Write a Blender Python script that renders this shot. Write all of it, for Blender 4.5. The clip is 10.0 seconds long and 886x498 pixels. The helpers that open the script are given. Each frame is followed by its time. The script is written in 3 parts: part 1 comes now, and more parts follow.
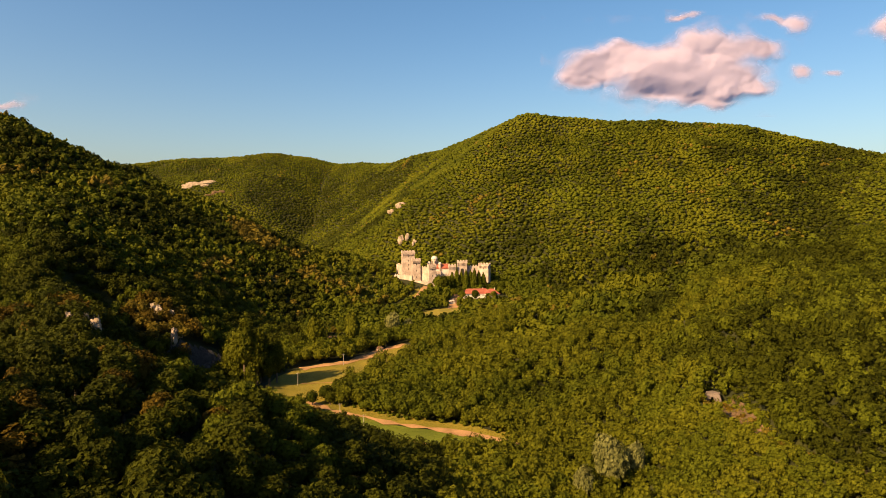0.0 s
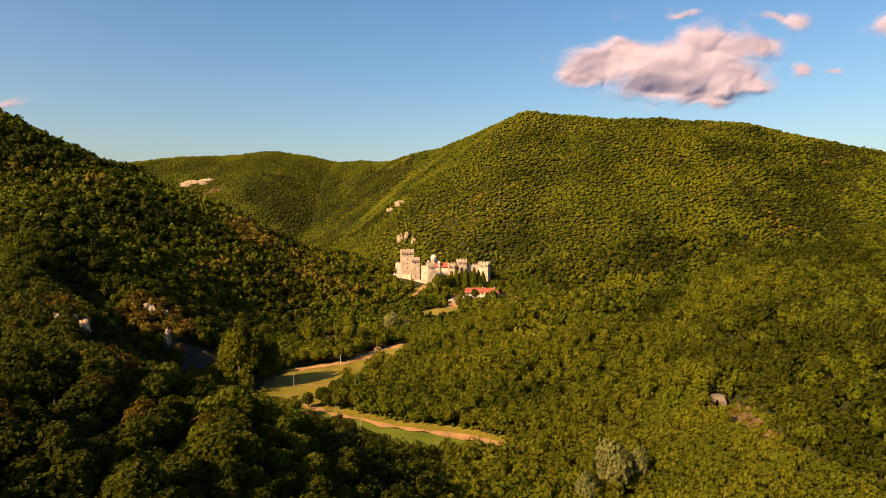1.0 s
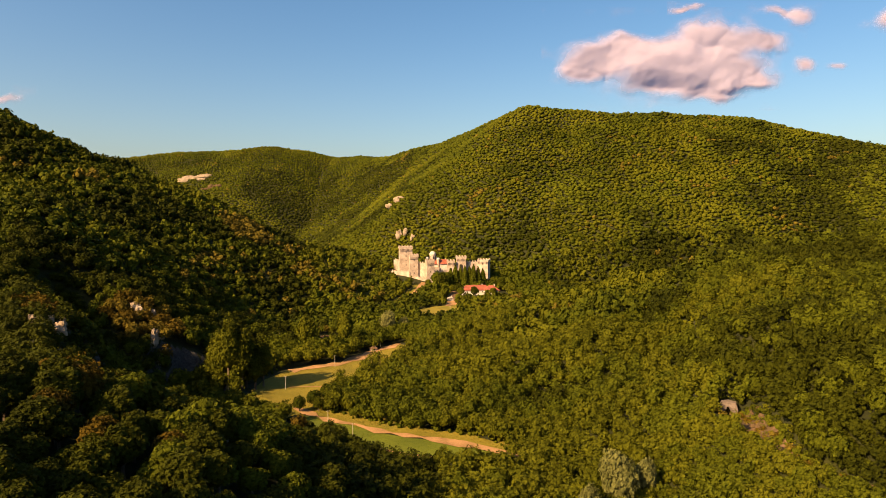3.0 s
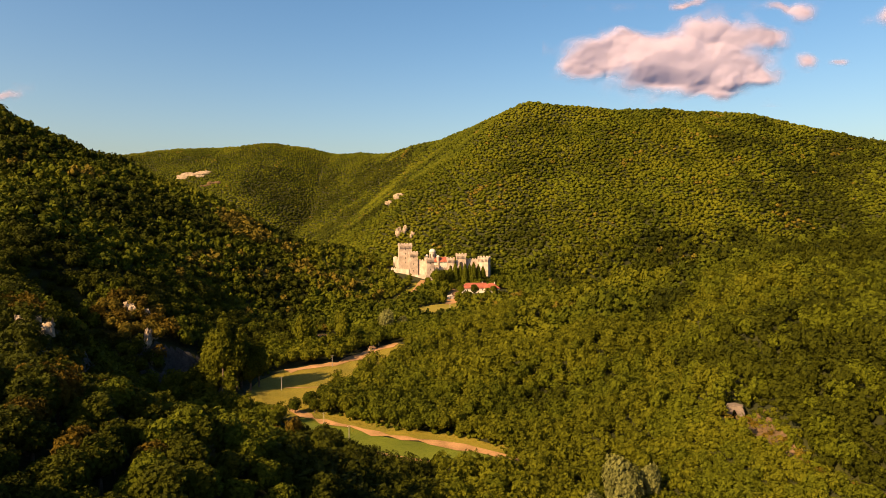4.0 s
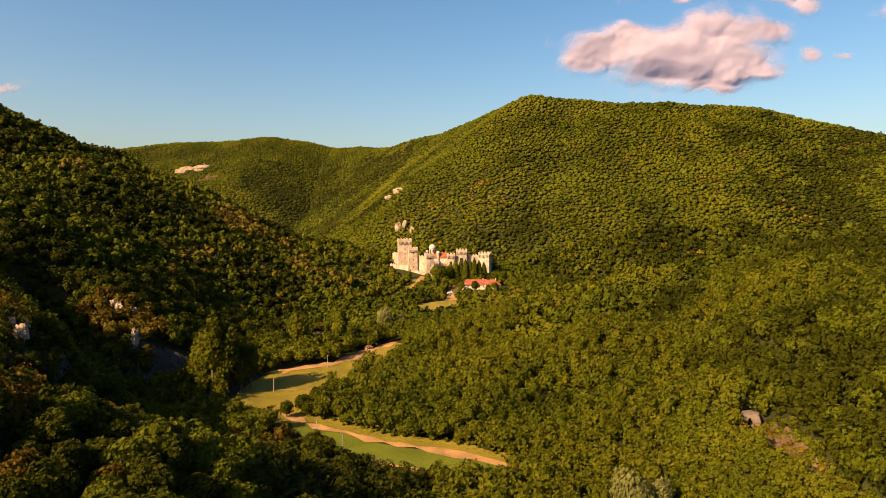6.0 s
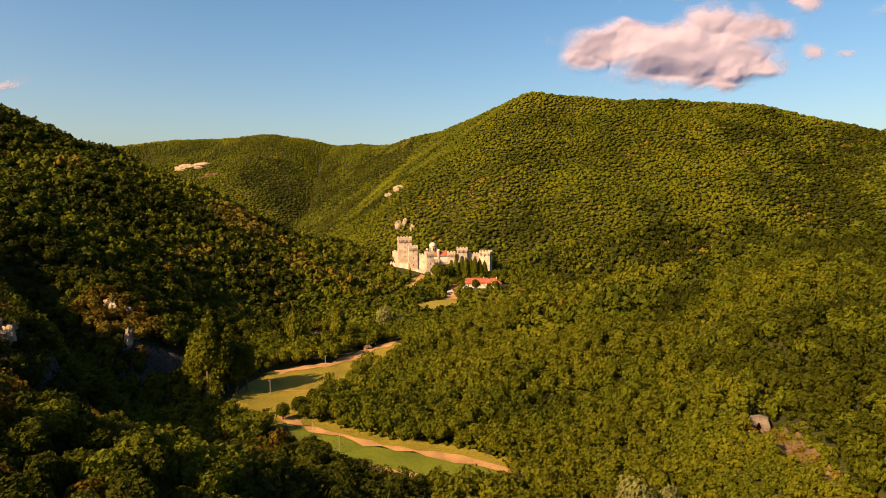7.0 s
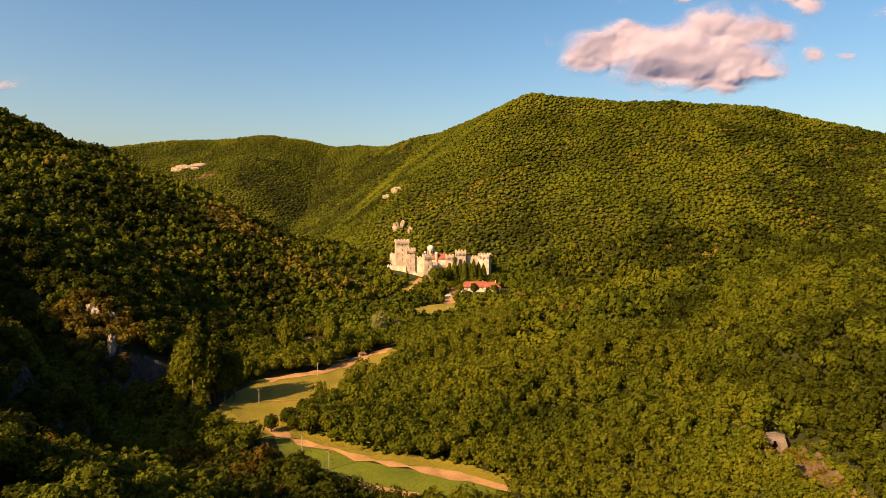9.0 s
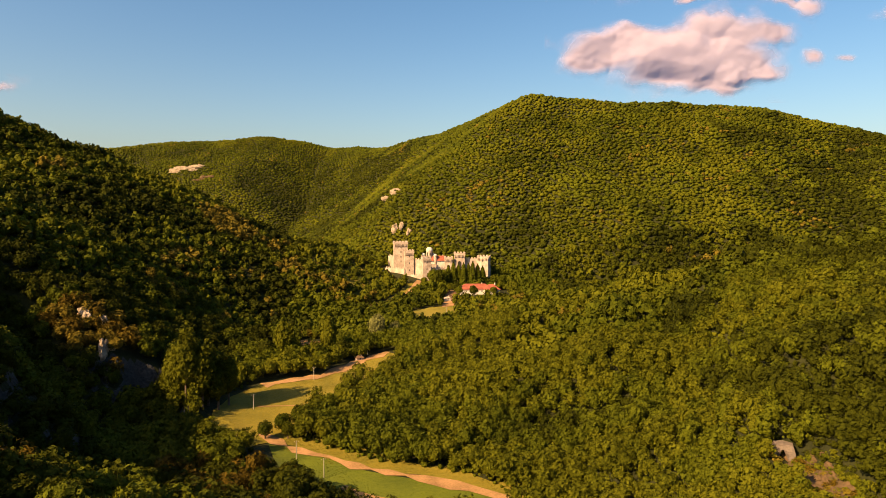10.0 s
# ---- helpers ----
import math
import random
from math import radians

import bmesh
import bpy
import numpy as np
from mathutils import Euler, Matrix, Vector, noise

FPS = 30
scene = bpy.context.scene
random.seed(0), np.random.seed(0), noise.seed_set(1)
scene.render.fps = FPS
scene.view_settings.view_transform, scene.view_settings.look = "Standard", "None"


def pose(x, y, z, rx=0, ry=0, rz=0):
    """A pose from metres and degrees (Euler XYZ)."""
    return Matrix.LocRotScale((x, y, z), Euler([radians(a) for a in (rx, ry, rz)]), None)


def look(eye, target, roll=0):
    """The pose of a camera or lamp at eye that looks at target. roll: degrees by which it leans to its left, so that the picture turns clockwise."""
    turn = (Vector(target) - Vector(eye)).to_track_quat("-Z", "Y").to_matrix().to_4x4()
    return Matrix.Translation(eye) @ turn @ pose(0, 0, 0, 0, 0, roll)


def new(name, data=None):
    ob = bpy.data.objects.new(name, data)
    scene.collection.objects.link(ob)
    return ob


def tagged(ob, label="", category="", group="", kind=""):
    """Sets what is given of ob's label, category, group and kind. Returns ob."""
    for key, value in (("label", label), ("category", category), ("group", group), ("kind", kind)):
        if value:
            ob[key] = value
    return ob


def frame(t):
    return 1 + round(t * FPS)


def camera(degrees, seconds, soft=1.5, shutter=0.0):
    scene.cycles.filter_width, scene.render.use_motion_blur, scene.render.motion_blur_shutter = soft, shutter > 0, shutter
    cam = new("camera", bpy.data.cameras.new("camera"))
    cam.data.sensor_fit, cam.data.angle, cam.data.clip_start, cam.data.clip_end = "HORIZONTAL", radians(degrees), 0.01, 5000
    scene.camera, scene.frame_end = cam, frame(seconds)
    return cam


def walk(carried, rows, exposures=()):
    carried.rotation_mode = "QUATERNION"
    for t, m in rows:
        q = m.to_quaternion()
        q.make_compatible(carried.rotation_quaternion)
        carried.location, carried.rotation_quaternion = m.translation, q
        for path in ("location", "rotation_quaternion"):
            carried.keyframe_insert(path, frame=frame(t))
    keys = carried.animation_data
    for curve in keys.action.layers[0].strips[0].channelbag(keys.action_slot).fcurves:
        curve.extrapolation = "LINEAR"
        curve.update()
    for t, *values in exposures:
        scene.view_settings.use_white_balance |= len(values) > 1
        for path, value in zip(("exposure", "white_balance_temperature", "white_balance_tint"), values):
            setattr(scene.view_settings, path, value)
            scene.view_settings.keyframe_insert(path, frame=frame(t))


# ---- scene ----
# A wooded limestone valley with a walled monastery, seen from a slow forward flight.
cam = camera(70.0, 10.0, soft=0.6)
PATH = [
    (0, (-4.415, 2.717, 104.704), (-4.394, 4.715, 104.612), 0.0),
    (0.5, (-3.959, 6.437, 104.71), (-3.938, 8.434, 104.615), -0.0),
    (1, (-3.493, 10.124, 104.73), (-3.472, 12.121, 104.633), -0.0),
    (1.5, (-2.98, 13.764, 104.763), (-2.958, 15.762, 104.664), -0.0),
    (2, (-2.411, 17.442, 104.817), (-2.39, 19.439, 104.715), -0.0),
    (2.5, (-1.836, 21.199, 104.891), (-1.816, 23.196, 104.785), -0.0),
    (4, (-0.139, 32.589, 105.317), (-0.122, 34.585, 105.197), 0.0),
    (4.5, (0.356, 36.433, 105.397), (0.372, 38.429, 105.272), 0.0),
    (5, (0.747, 40.287, 105.464), (0.762, 42.283, 105.335), 0.1),
    (5.5, (1.056, 44.115, 105.516), (1.07, 46.11, 105.384), 0.1),
    (7, (1.83, 55.295, 105.677), (1.841, 57.29, 105.533), 0.1),
    (7.5, (2.107, 59.012, 105.707), (2.119, 61.007, 105.564), 0.2),
    (8, (2.397, 62.713, 105.733), (2.409, 64.708, 105.591), 0.2),
    (8.5, (2.693, 66.364, 105.752), (2.706, 68.359, 105.61), 0.2),
    (9, (3.0, 69.896, 105.769), (3.014, 71.891, 105.631), 0.3),
    (9.5, (3.321, 73.25, 105.777), (3.336, 75.246, 105.642), 0.3),
    (10, (3.665, 76.451, 105.789), (3.681, 78.446, 105.656), 0.3),
]
walk(cam, [(t, look(eye, target, roll)) for t, eye, target, roll in PATH], [(0.0, 1.46, 7600, 12), (10.0, 1.50, 7900, 12)])

# ---- world, sun ----
SUN_ELEVATION, SUN_AZIMUTH = radians(34), radians(230)  # azimuth clockwise from +y
world = bpy.data.worlds.new("world")
scene.world = world
world.use_nodes = True
wn, wl = world.node_tree.nodes, world.node_tree.links
sky = wn.new("ShaderNodeTexSky")
sky.sky_type, sky.sun_disc = "NISHITA", False
sky.sun_elevation, sky.sun_rotation = SUN_ELEVATION, SUN_AZIMUTH
sky.air_density, sky.dust_density, sky.ozone_density = 1.0, 2.6, 2.2
rich = wn.new("ShaderNodeHueSaturation")
rich.inputs["Saturation"].default_value = 1.32
wl.new(sky.outputs[0], rich.inputs["Color"])
wl.new(rich.outputs[0], wn["Background"].inputs[0])
wn["Background"].inputs[1].default_value = 0.068
to_sun = Vector((math.sin(SUN_AZIMUTH) * math.cos(SUN_ELEVATION), math.cos(SUN_AZIMUTH) * math.cos(SUN_ELEVATION), math.sin(SUN_ELEVATION)))
sun = new("sun", bpy.data.lights.new("sun", "SUN"))
sun.data.energy, sun.data.angle, sun.data.color = 5.0, radians(0.5), (1.0, 0.72, 0.40)
sun.matrix_world = look(to_sun * 500, (0, 0, 0))


# ---- materials ----
def material(name, dark, light, scale=0.3, fine=3.0, rough=0.85, bump=0.4, bump_size=0.3, through_light=0.0, island=0.0, random_object=0.0):
    """A procedural surface: two colours mixed by coarse and fine noise, with relief."""
    m = bpy.data.materials.new(name)
    m.use_nodes = True
    n, l = m.node_tree.nodes, m.node_tree.links
    bsdf = n["Principled BSDF"]
    bsdf.inputs["Roughness"].default_value = rough
    bsdf.inputs["Specular IOR Level"].default_value = 0.25
    place = n.new("ShaderNodeNewGeometry")
    coarse, small = n.new("ShaderNodeTexNoise"), n.new("ShaderNodeTexNoise")
    coarse.inputs["Scale"].default_value, small.inputs["Scale"].default_value = scale, fine
    coarse.inputs["Detail"].default_value, small.inputs["Detail"].default_value = 4, 6
    l.new(place.outputs["Position"], coarse.inputs["Vector"])
    l.new(place.outputs["Position"], small.inputs["Vector"])
    add = n.new("ShaderNodeMath")
    add.operation = "MULTIPLY_ADD"
    l.new(small.outputs["Fac"], add.inputs[0])
    add.inputs[1].default_value = 0.6
    l.new(coarse.outputs["Fac"], add.inputs[2])
    last = add.outputs[0]
    for amount, socket in ((island, "Random Per Island"), (random_object, "object")):
        if amount:
            more = n.new("ShaderNodeMath")
            more.operation = "MULTIPLY_ADD"
            more.inputs[1].default_value = amount
            src = place.outputs["Random Per Island"] if socket != "object" else n.new("ShaderNodeObjectInfo").outputs["Random"]
            l.new(src, more.inputs[0])
            l.new(last, more.inputs[2])
            last = more.outputs[0]
    ranged = n.new("ShaderNodeMapRange")
    extra = 0.5 * (island + random_object)
    ranged.inputs["From Min"].default_value, ranged.inputs["From Max"].default_value = 0.5 + extra * 0.6, 1.1 + extra * 1.4
    l.new(last, ranged.inputs["Value"])
    mix = n.new("ShaderNodeMix")
    mix.data_type = "RGBA"
    mix.inputs[6].default_value, mix.inputs[7].default_value = (*dark, 1), (*light, 1)
    l.new(ranged.outputs[0], mix.inputs[0])
    l.new(mix.outputs[2], bsdf.inputs["Base Color"])
    if bump:
        b = n.new("ShaderNodeBump")
        b.inputs["Strength"].default_value, b.inputs["Distance"].default_value = bump, bump_size
        l.new(small.outputs["Fac"], b.inputs["Height"])
        l.new(b.outputs[0], bsdf.inputs["Normal"])
    if through_light:
        t, blend = n.new("ShaderNodeBsdfTranslucent"), n.new("ShaderNodeMixShader")
        l.new(mix.outputs[2], t.inputs[0])
        blend.inputs[0].default_value = through_light
        l.new(bsdf.outputs[0], blend.inputs[1])
        l.new(t.outputs[0], blend.inputs[2])
        l.new(blend.outputs[0], n["Material Output"].inputs[0])
    return m


def foliage(name, dark, light, ragged=0.0):
    """Leaves: colour by stand, by clump and by leaf, the fine noise also painting shaded gaps, relief at leaf size;
    ragged: how much of a clump's face is open between the leaves.
    """
    m = bpy.data.materials.new(name)
    m.use_nodes = True
    n, l = m.node_tree.nodes, m.node_tree.links
    bsdf = n["Principled BSDF"]
    bsdf.inputs["Roughness"].default_value, bsdf.inputs["Specular IOR Level"].default_value = 0.8, 0.05
    place = n.new("ShaderNodeNewGeometry")
    total = None
    for scale, detail, weight in ((0.012, 2, 0.8), (0.07, 3, 0.5), (0.9, 3, 0.85), (3.0, 2, 0.6)):
        tex, fac = n.new("ShaderNodeTexNoise"), n.new("ShaderNodeMath")
        tex.inputs["Scale"].default_value, tex.inputs["Detail"].default_value = scale, detail
        l.new(place.outputs["Position"], tex.inputs["Vector"])
        fac.operation, fac.inputs[1].default_value, fac.inputs[2].default_value = "MULTIPLY_ADD", weight, -0.5 * weight
        l.new(tex.outputs["Fac"], fac.inputs[0])
        if total is not None:
            l.new(total, fac.inputs[2])
            fac.inputs[1].default_value = weight
        total = fac.outputs[0]
        if scale == 0.9:
            clumps = tex.outputs["Fac"]
    leaves = tex.outputs["Fac"]
    more = n.new("ShaderNodeMath")
    more.operation, more.inputs[1].default_value = "MULTIPLY_ADD", 0.18
    l.new(place.outputs["Random Per Island"], more.inputs[0])
    l.new(total, more.inputs[2])
    # Narrow range: shaded gaps are painted as dark spots among the light leaves.
    ranged = n.new("ShaderNodeMapRange")
    ranged.inputs["From Min"].default_value, ranged.inputs["From Max"].default_value = 0.72, 1.28
    l.new(more.outputs[0], ranged.inputs["Value"])
    mix = n.new("ShaderNodeMix")
    mix.data_type = "RGBA"
    mix.inputs[6].default_value, mix.inputs[7].default_value = (*dark, 1), (*light, 1)
    l.new(ranged.outputs[0], mix.inputs[0])
    l.new(mix.outputs[2], bsdf.inputs["Base Color"])
    b = n.new("ShaderNodeBump")
    b.inputs["Strength"].default_value, b.inputs["Distance"].default_value = 0.9, 0.7
    l.new(clumps, b.inputs["Height"])
    l.new(b.outputs[0], bsdf.inputs["Normal"])
    t, blend = n.new("ShaderNodeBsdfTranslucent"), n.new("ShaderNodeMixShader")
    l.new(mix.outputs[2], t.inputs[0])
    blend.inputs[0].default_value = 0.15
    l.new(bsdf.outputs[0], blend.inputs[1])
    l.new(t.outputs[0], blend.inputs[2])
    last = blend.outputs[0]
    if ragged:
        gap, clear, cut = n.new("ShaderNodeMath"), n.new("ShaderNodeBsdfTransparent"), n.new("ShaderNodeMixShader")
        gap.operation, gap.inputs[1].default_value = "LESS_THAN", ragged
        l.new(leaves, gap.inputs[0])
        l.new(gap.outputs[0], cut.inputs[0])
        l.new(last, cut.inputs[1])
        l.new(clear.outputs[0], cut.inputs[2])
        last = cut.outputs[0]
    l.new(last, n["Material Output"].inputs[0])
    return m


LEAF_COLOURS = [
    ("green", (0.009, 0.015, 0.001), (0.074, 0.082, 0.006)),
    ("olive", (0.015, 0.021, 0.001), (0.092, 0.093, 0.007)),
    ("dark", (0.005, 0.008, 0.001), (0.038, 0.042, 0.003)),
    ("rust", (0.018, 0.014, 0.002), (0.082, 0.052, 0.006)),
    ("pale", (0.040, 0.046, 0.010), (0.15, 0.145, 0.048)),
    ("dry", (0.040, 0.032, 0.004), (0.135, 0.098, 0.014)),
]
LEAF = [foliage("leaves_" + name, dark, light) for name, dark, light in LEAF_COLOURS]
OPEN_LEAF = [foliage("open_leaves_" + name, dark, light, 0.44) for name, dark, light in LEAF_COLOURS]
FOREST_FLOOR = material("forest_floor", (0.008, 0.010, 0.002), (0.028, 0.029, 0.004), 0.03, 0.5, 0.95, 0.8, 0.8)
GRASS = material("dry_meadow", (0.095, 0.085, 0.009), (0.20, 0.150, 0.018), 0.06, 0.7, 0.95, 0.5, 0.2)
GREEN_FIELD = material("green_field", (0.050, 0.066, 0.003), (0.10, 0.115, 0.007), 0.06, 0.6, 0.95, 0.5, 0.2)
DIRT = material("bare_earth", (0.15, 0.085, 0.030), (0.38, 0.205, 0.095), 0.1, 1.2, 0.95, 0.5, 0.2)
ROCK = material("limestone", (0.12, 0.085, 0.055), (0.44, 0.34, 0.25), 0.22, 0.9, 0.9, 1.0, 1.2)
# Limestone of the steep gorge faces, with their shade put into a near-black colour.
GORGE_ROCK = material("shade_toned_cliff", (0.012, 0.011, 0.011), (0.065, 0.06, 0.055), 0.09, 0.7, 0.9, 1.0, 1.5)
RUST_ROCK = material("rusty_slope", (0.035, 0.026, 0.010), (0.14, 0.082, 0.042), 0.1, 0.8, 0.95, 0.8, 0.6)
STONE = material("pale_ashlar", (0.19, 0.14, 0.11), (0.50, 0.395, 0.32), 0.16, 0.9, 0.9, 0.8, 0.5)
RENDERED = material("white_render", (0.36, 0.33, 0.29), (0.52, 0.48, 0.43), 0.2, 2.0, 0.9, 0.2, 0.05)
ROOF = material("red_roof_tiles", (0.15, 0.038, 0.024), (0.30, 0.085, 0.052), 0.25, 2.0, 0.8, 0.5, 0.1)
LEAD = material("grey_lead", (0.32, 0.29, 0.26), (0.48, 0.44, 0.39), 0.3, 2.0, 0.6, 0.2, 0.05)
DARK = material("dark_opening", (0.012, 0.010, 0.009), (0.03, 0.026, 0.022), 0.5, 2.0, 0.8, 0)
CONCRETE = material("concrete", (0.20, 0.18, 0.15), (0.36, 0.32, 0.27), 0.3, 3.0, 0.9, 0.3, 0.05)
OLD_STONE = material("old_masonry", (0.07, 0.055, 0.047), (0.19, 0.145, 0.12), 0.3, 2.0, 0.9, 0.6, 0.1)
BARK = material("bark", (0.05, 0.035, 0.022), (0.14, 0.10, 0.07), 0.5, 5.0, 0.95, 0.6, 0.1)
WOOD = material("brown_wood", (0.07, 0.04, 0.02), (0.16, 0.09, 0.05), 0.5, 4.0, 0.8, 0.3, 0.05)


def cloud_material():
    m = bpy.data.materials.new("cloud_vapour")
    m.use_nodes = True
    n, l = m.node_tree.nodes, m.node_tree.links
    n.remove(n["Principled BSDF"])
    d, t, a = n.new("ShaderNodeBsdfDiffuse"), n.new("ShaderNodeBsdfTransparent"), n.new("ShaderNodeAttribute")
    tr, both = n.new("ShaderNodeBsdfTranslucent"), n.new("ShaderNodeMixShader")
    d.inputs[0].default_value = tr.inputs[0].default_value = (0.54, 0.475, 0.66, 1)
    both.inputs[0].default_value = 0.5
    l.new(d.outputs[0], both.inputs[1])
    l.new(tr.outputs[0], both.inputs[2])
    a.attribute_name = "vapour"
    mix = n.new("ShaderNodeMixShader")
    l.new(a.outputs["Fac"], mix.inputs[0])
    l.new(t.outputs[0], mix.inputs[1])
    l.new(both.outputs[0], mix.inputs[2])
    l.new(mix.outputs[0], n["Material Output"].inputs[0])
    return m


CLOUD = cloud_material()

# ---- the lie of the land ----
# Ridge lines: x, y, height, steepness near the crest; then the width of the gentle part and the steepness past it.
FAR_RIDGE = [(-1500, 1900, 262, .6), (-975, 1950, 278, .6), (-834, 2000, 285, .6), (-488, 1950, 298, .6), (-310, 2000, 271, .66), (-115, 1800, 266, .72),
             (40, 1600, 282, .74), (126, 1450, 304, .74), (190, 1330, 320, .72), (380, 1300, 301, .62), (611, 1300, 291, .58), (756, 1250, 258, .56), (854, 1200, 229, .52), (1300, 1050, 190, .5)]
LEFT_RIDGE = [(-900, 500, 330, .75), (-640, 640, 262, .7), (-490, 722, 216, .62), (-464, 742, 200, .6), (-443, 772, 182, .6), (-401, 802, 168, .6), (-334, 805, 138, .55), (-262, 795, 98, .5),
              (-197, 815, 72, .5), (-135, 880, 50, .45), (-90, 930, 32, .4)]
# Its last three points are an unseen hill added to shade the left foreground.
SPUR_AND_SHADE_HILL = [(-490, 722, 190, .65), (-400, 620, 136, .7), (-330, 520, 112, .62), (-268, 430, 82, .62), (-225, 355, 62, .6), (-165, 288, 56, .6), (-125, 235, 53, .58), (-104, 176, 60, .55), (-108, 130, 62, .6), (-150, 60, 108, .8), (-230, 0, 168, .8), (-400, -150, 260, .8)]
# Cuts into the hills: a line in plan, half its width, the steepness of its sides, its height (None: the valley floor)
CUTS = [([(-95, 262), (-106, 300), (-120, 345), (-138, 382)], 14, 1.5, None), ([(-144, 386), (-143, 398), (-128, 425)], 15, 2.6, None), ([(-78, 272), (-92, 330), (-95, 380), (-80, 420)], 26, 1.7, None),
        ([(120, 282), (119, 255), (120, 236), (127, 220), (138, 203)], 4, 1.1, 21.6), ([(440, 630), (340, 680), (262, 692)], 12, 0.5, 38.0)]
RIGHT_CREST = [(700, 200, 220, .36), (560, 270, 185, .36), (400, 370, 130, .38), (300, 430, 100, .4), (268, 462, 88, .4), (264, 530, 79, .4), (274, 588, 68, .36), (262, 625, 53, .3), (235, 640, 43, .28), (177, 610, 31, .22), (90, 560, 23, .22), (36, 510, 14, .22), (-20, 460, -6, .3)]
# Stream beds pressed into the slopes: a line in plan, depth, half width
GULLIES = [([(121, 335), (124, 360), (131, 400), (140, 450), (156, 500), (190, 560), (235, 600)], 17, 21), ([(-122, 350), (-160, 350), (-190, 378), (-225, 408)], 26, 20), ([(222, 640), (180, 700), (140, 760), (110, 800)], 7, 22),
           ([(420, 760), (520, 900), (640, 1060), (700, 1180)], 22, 60), ([(-150, 1080), (-165, 1250), (-160, 1450), (-140, 1650)], 8, 70), ([(60, 900), (150, 1000), (210, 1120), (240, 1240)], 10, 40)]
RIGHT_SHOULDER = [(330, 60, 95, .55), (260, 180, 80, .58), (190, 250, 56, .58), (170, 320, 50, .55), (180, 375, 42, .5), (120, 410, 29, .5), (60, 420, 17, .5), (10, 420, 6, .5)]
KNOLL = [(-60, 890, 30, .3), (-45, 862, 30, .3), (0, 860, 18, .3), (60, 875, 20, .3)]


def ridge(x, y, line, gentle=1e9, steep=0.0, rounding=12.0):
    best = np.full(x.shape, -1e9)
    for (x0, y0, z0, s0), (x1, y1, z1, s1) in zip(line, line[1:]):
        dx, dy = x1 - x0, y1 - y0
        u = np.clip(((x - x0) * dx + (y - y0) * dy) / (dx * dx + dy * dy), 0, 1)
        d = np.hypot(x - x0 - u * dx, y - y0 - u * dy)
        s = s0 + u * (s1 - s0)
        fall = s * (np.sqrt(d * d + rounding**2) - rounding) + np.maximum(d - gentle, 0) * steep
        best = np.maximum(best, z0 + u * (z1 - z0) - fall)
    return best


def hashed(ix, iy, seed):
    v = np.sin(ix * 127.1 + iy * 311.7 + seed * 74.7) * 43758.5453
    return v - np.floor(v)


def value_noise(x, y, seed=0):
    ix, iy = np.floor(x), np.floor(y)
    fx, fy = x - ix, y - iy
    fx, fy = fx * fx * (3 - 2 * fx), fy * fy * (3 - 2 * fy)
    a, b = hashed(ix, iy, seed), hashed(ix + 1, iy, seed)
    c, d = hashed(ix, iy + 1, seed), hashed(ix + 1, iy + 1, seed)
    return (a + (b - a) * fx) * (1 - fy) + (c + (d - c) * fx) * fy


def rough_noise(x, y, seed=0, octaves=3):
    total, amp = 0.0, 0.5
    for o in range(octaves):
        total, amp, x, y = total + amp * (value_noise(x, y, seed + o) - 0.5), amp * 0.5, x * 2.03, y * 2.03
    return total


def land(x, y):
    """Height of the ground at x, y (arrays)."""
    x, y = np.asarray(x, float), np.asarray(y, float)
    floor = np.interp(y, [0, 330, 400, 520, 660, 800, 1000, 3000], [-6, -4, -1, 0, 4, 8.5, 16, 60])
    hills = [ridge(x, y, FAR_RIDGE, rounding=40), ridge(x, y, LEFT_RIDGE, rounding=20), ridge(x, y, SPUR_AND_SHADE_HILL, rounding=14),
             ridge(x, y, RIGHT_CREST, 210, .5, 10), ridge(x, y, RIGHT_SHOULDER, rounding=20), ridge(x, y, KNOLL, rounding=14)]
    near = np.full(x.shape, 1e9)
    for line, half, side, depth in CUTS:
        d = np.full(x.shape, 1e9)
        for (x0, y0), (x1, y1) in zip(line, line[1:]):
            dx, dy = x1 - x0, y1 - y0
            u = np.clip(((x - x0) * dx + (y - y0) * dy) / (dx * dx + dy * dy), 0, 1)
            d = np.minimum(d, np.hypot(x - x0 - u * dx, y - y0 - u * dy))
        near = np.minimum(near, d)
        bottom = floor if depth is None else depth
        cut = bottom + np.maximum(d - half - half * (rough_noise(x / 22, y / 22, 14, 3) + 0.8 * rough_noise(x / 7, y / 9, 15, 2)), 0) * side
        hills = [np.minimum(h, cut) for h in hills]
    k = 2.5
    top = np.maximum.reduce([floor, *hills])
    z = top + k * np.log(sum(np.exp((h - top) / k) for h in [floor, *hills]))
    wild = np.clip((top - floor - 4) / 40, 0, 1) * np.clip((near - 20) / 40, 0, 1) * np.where((x < -60) & (y < 480), 0.35 + 0.65 * np.clip((y - 400) / 80, 0, 1), 1.0)
    for line, depth, half in GULLIES:
        d2 = np.full(x.shape, 1e12)
        for (x0, y0), (x1, y1) in zip(line, line[1:]):
            dx, dy = x1 - x0, y1 - y0
            u = np.clip(((x - x0) * dx + (y - y0) * dy) / (dx * dx + dy * dy), 0, 1)
            d2 = np.minimum(d2, (x - x0 - u * dx) ** 2 + (y - y0 - u * dy) ** 2)
        z = z - depth * np.exp(-d2 / half**2) * np.clip((z - floor) / 20, 0, 1)
    return z + wild * (22 * rough_noise(x / 130, y / 130, 3) + 30 * wild * rough_noise(x / 330, y / 330, 9, 2)) - 0.5


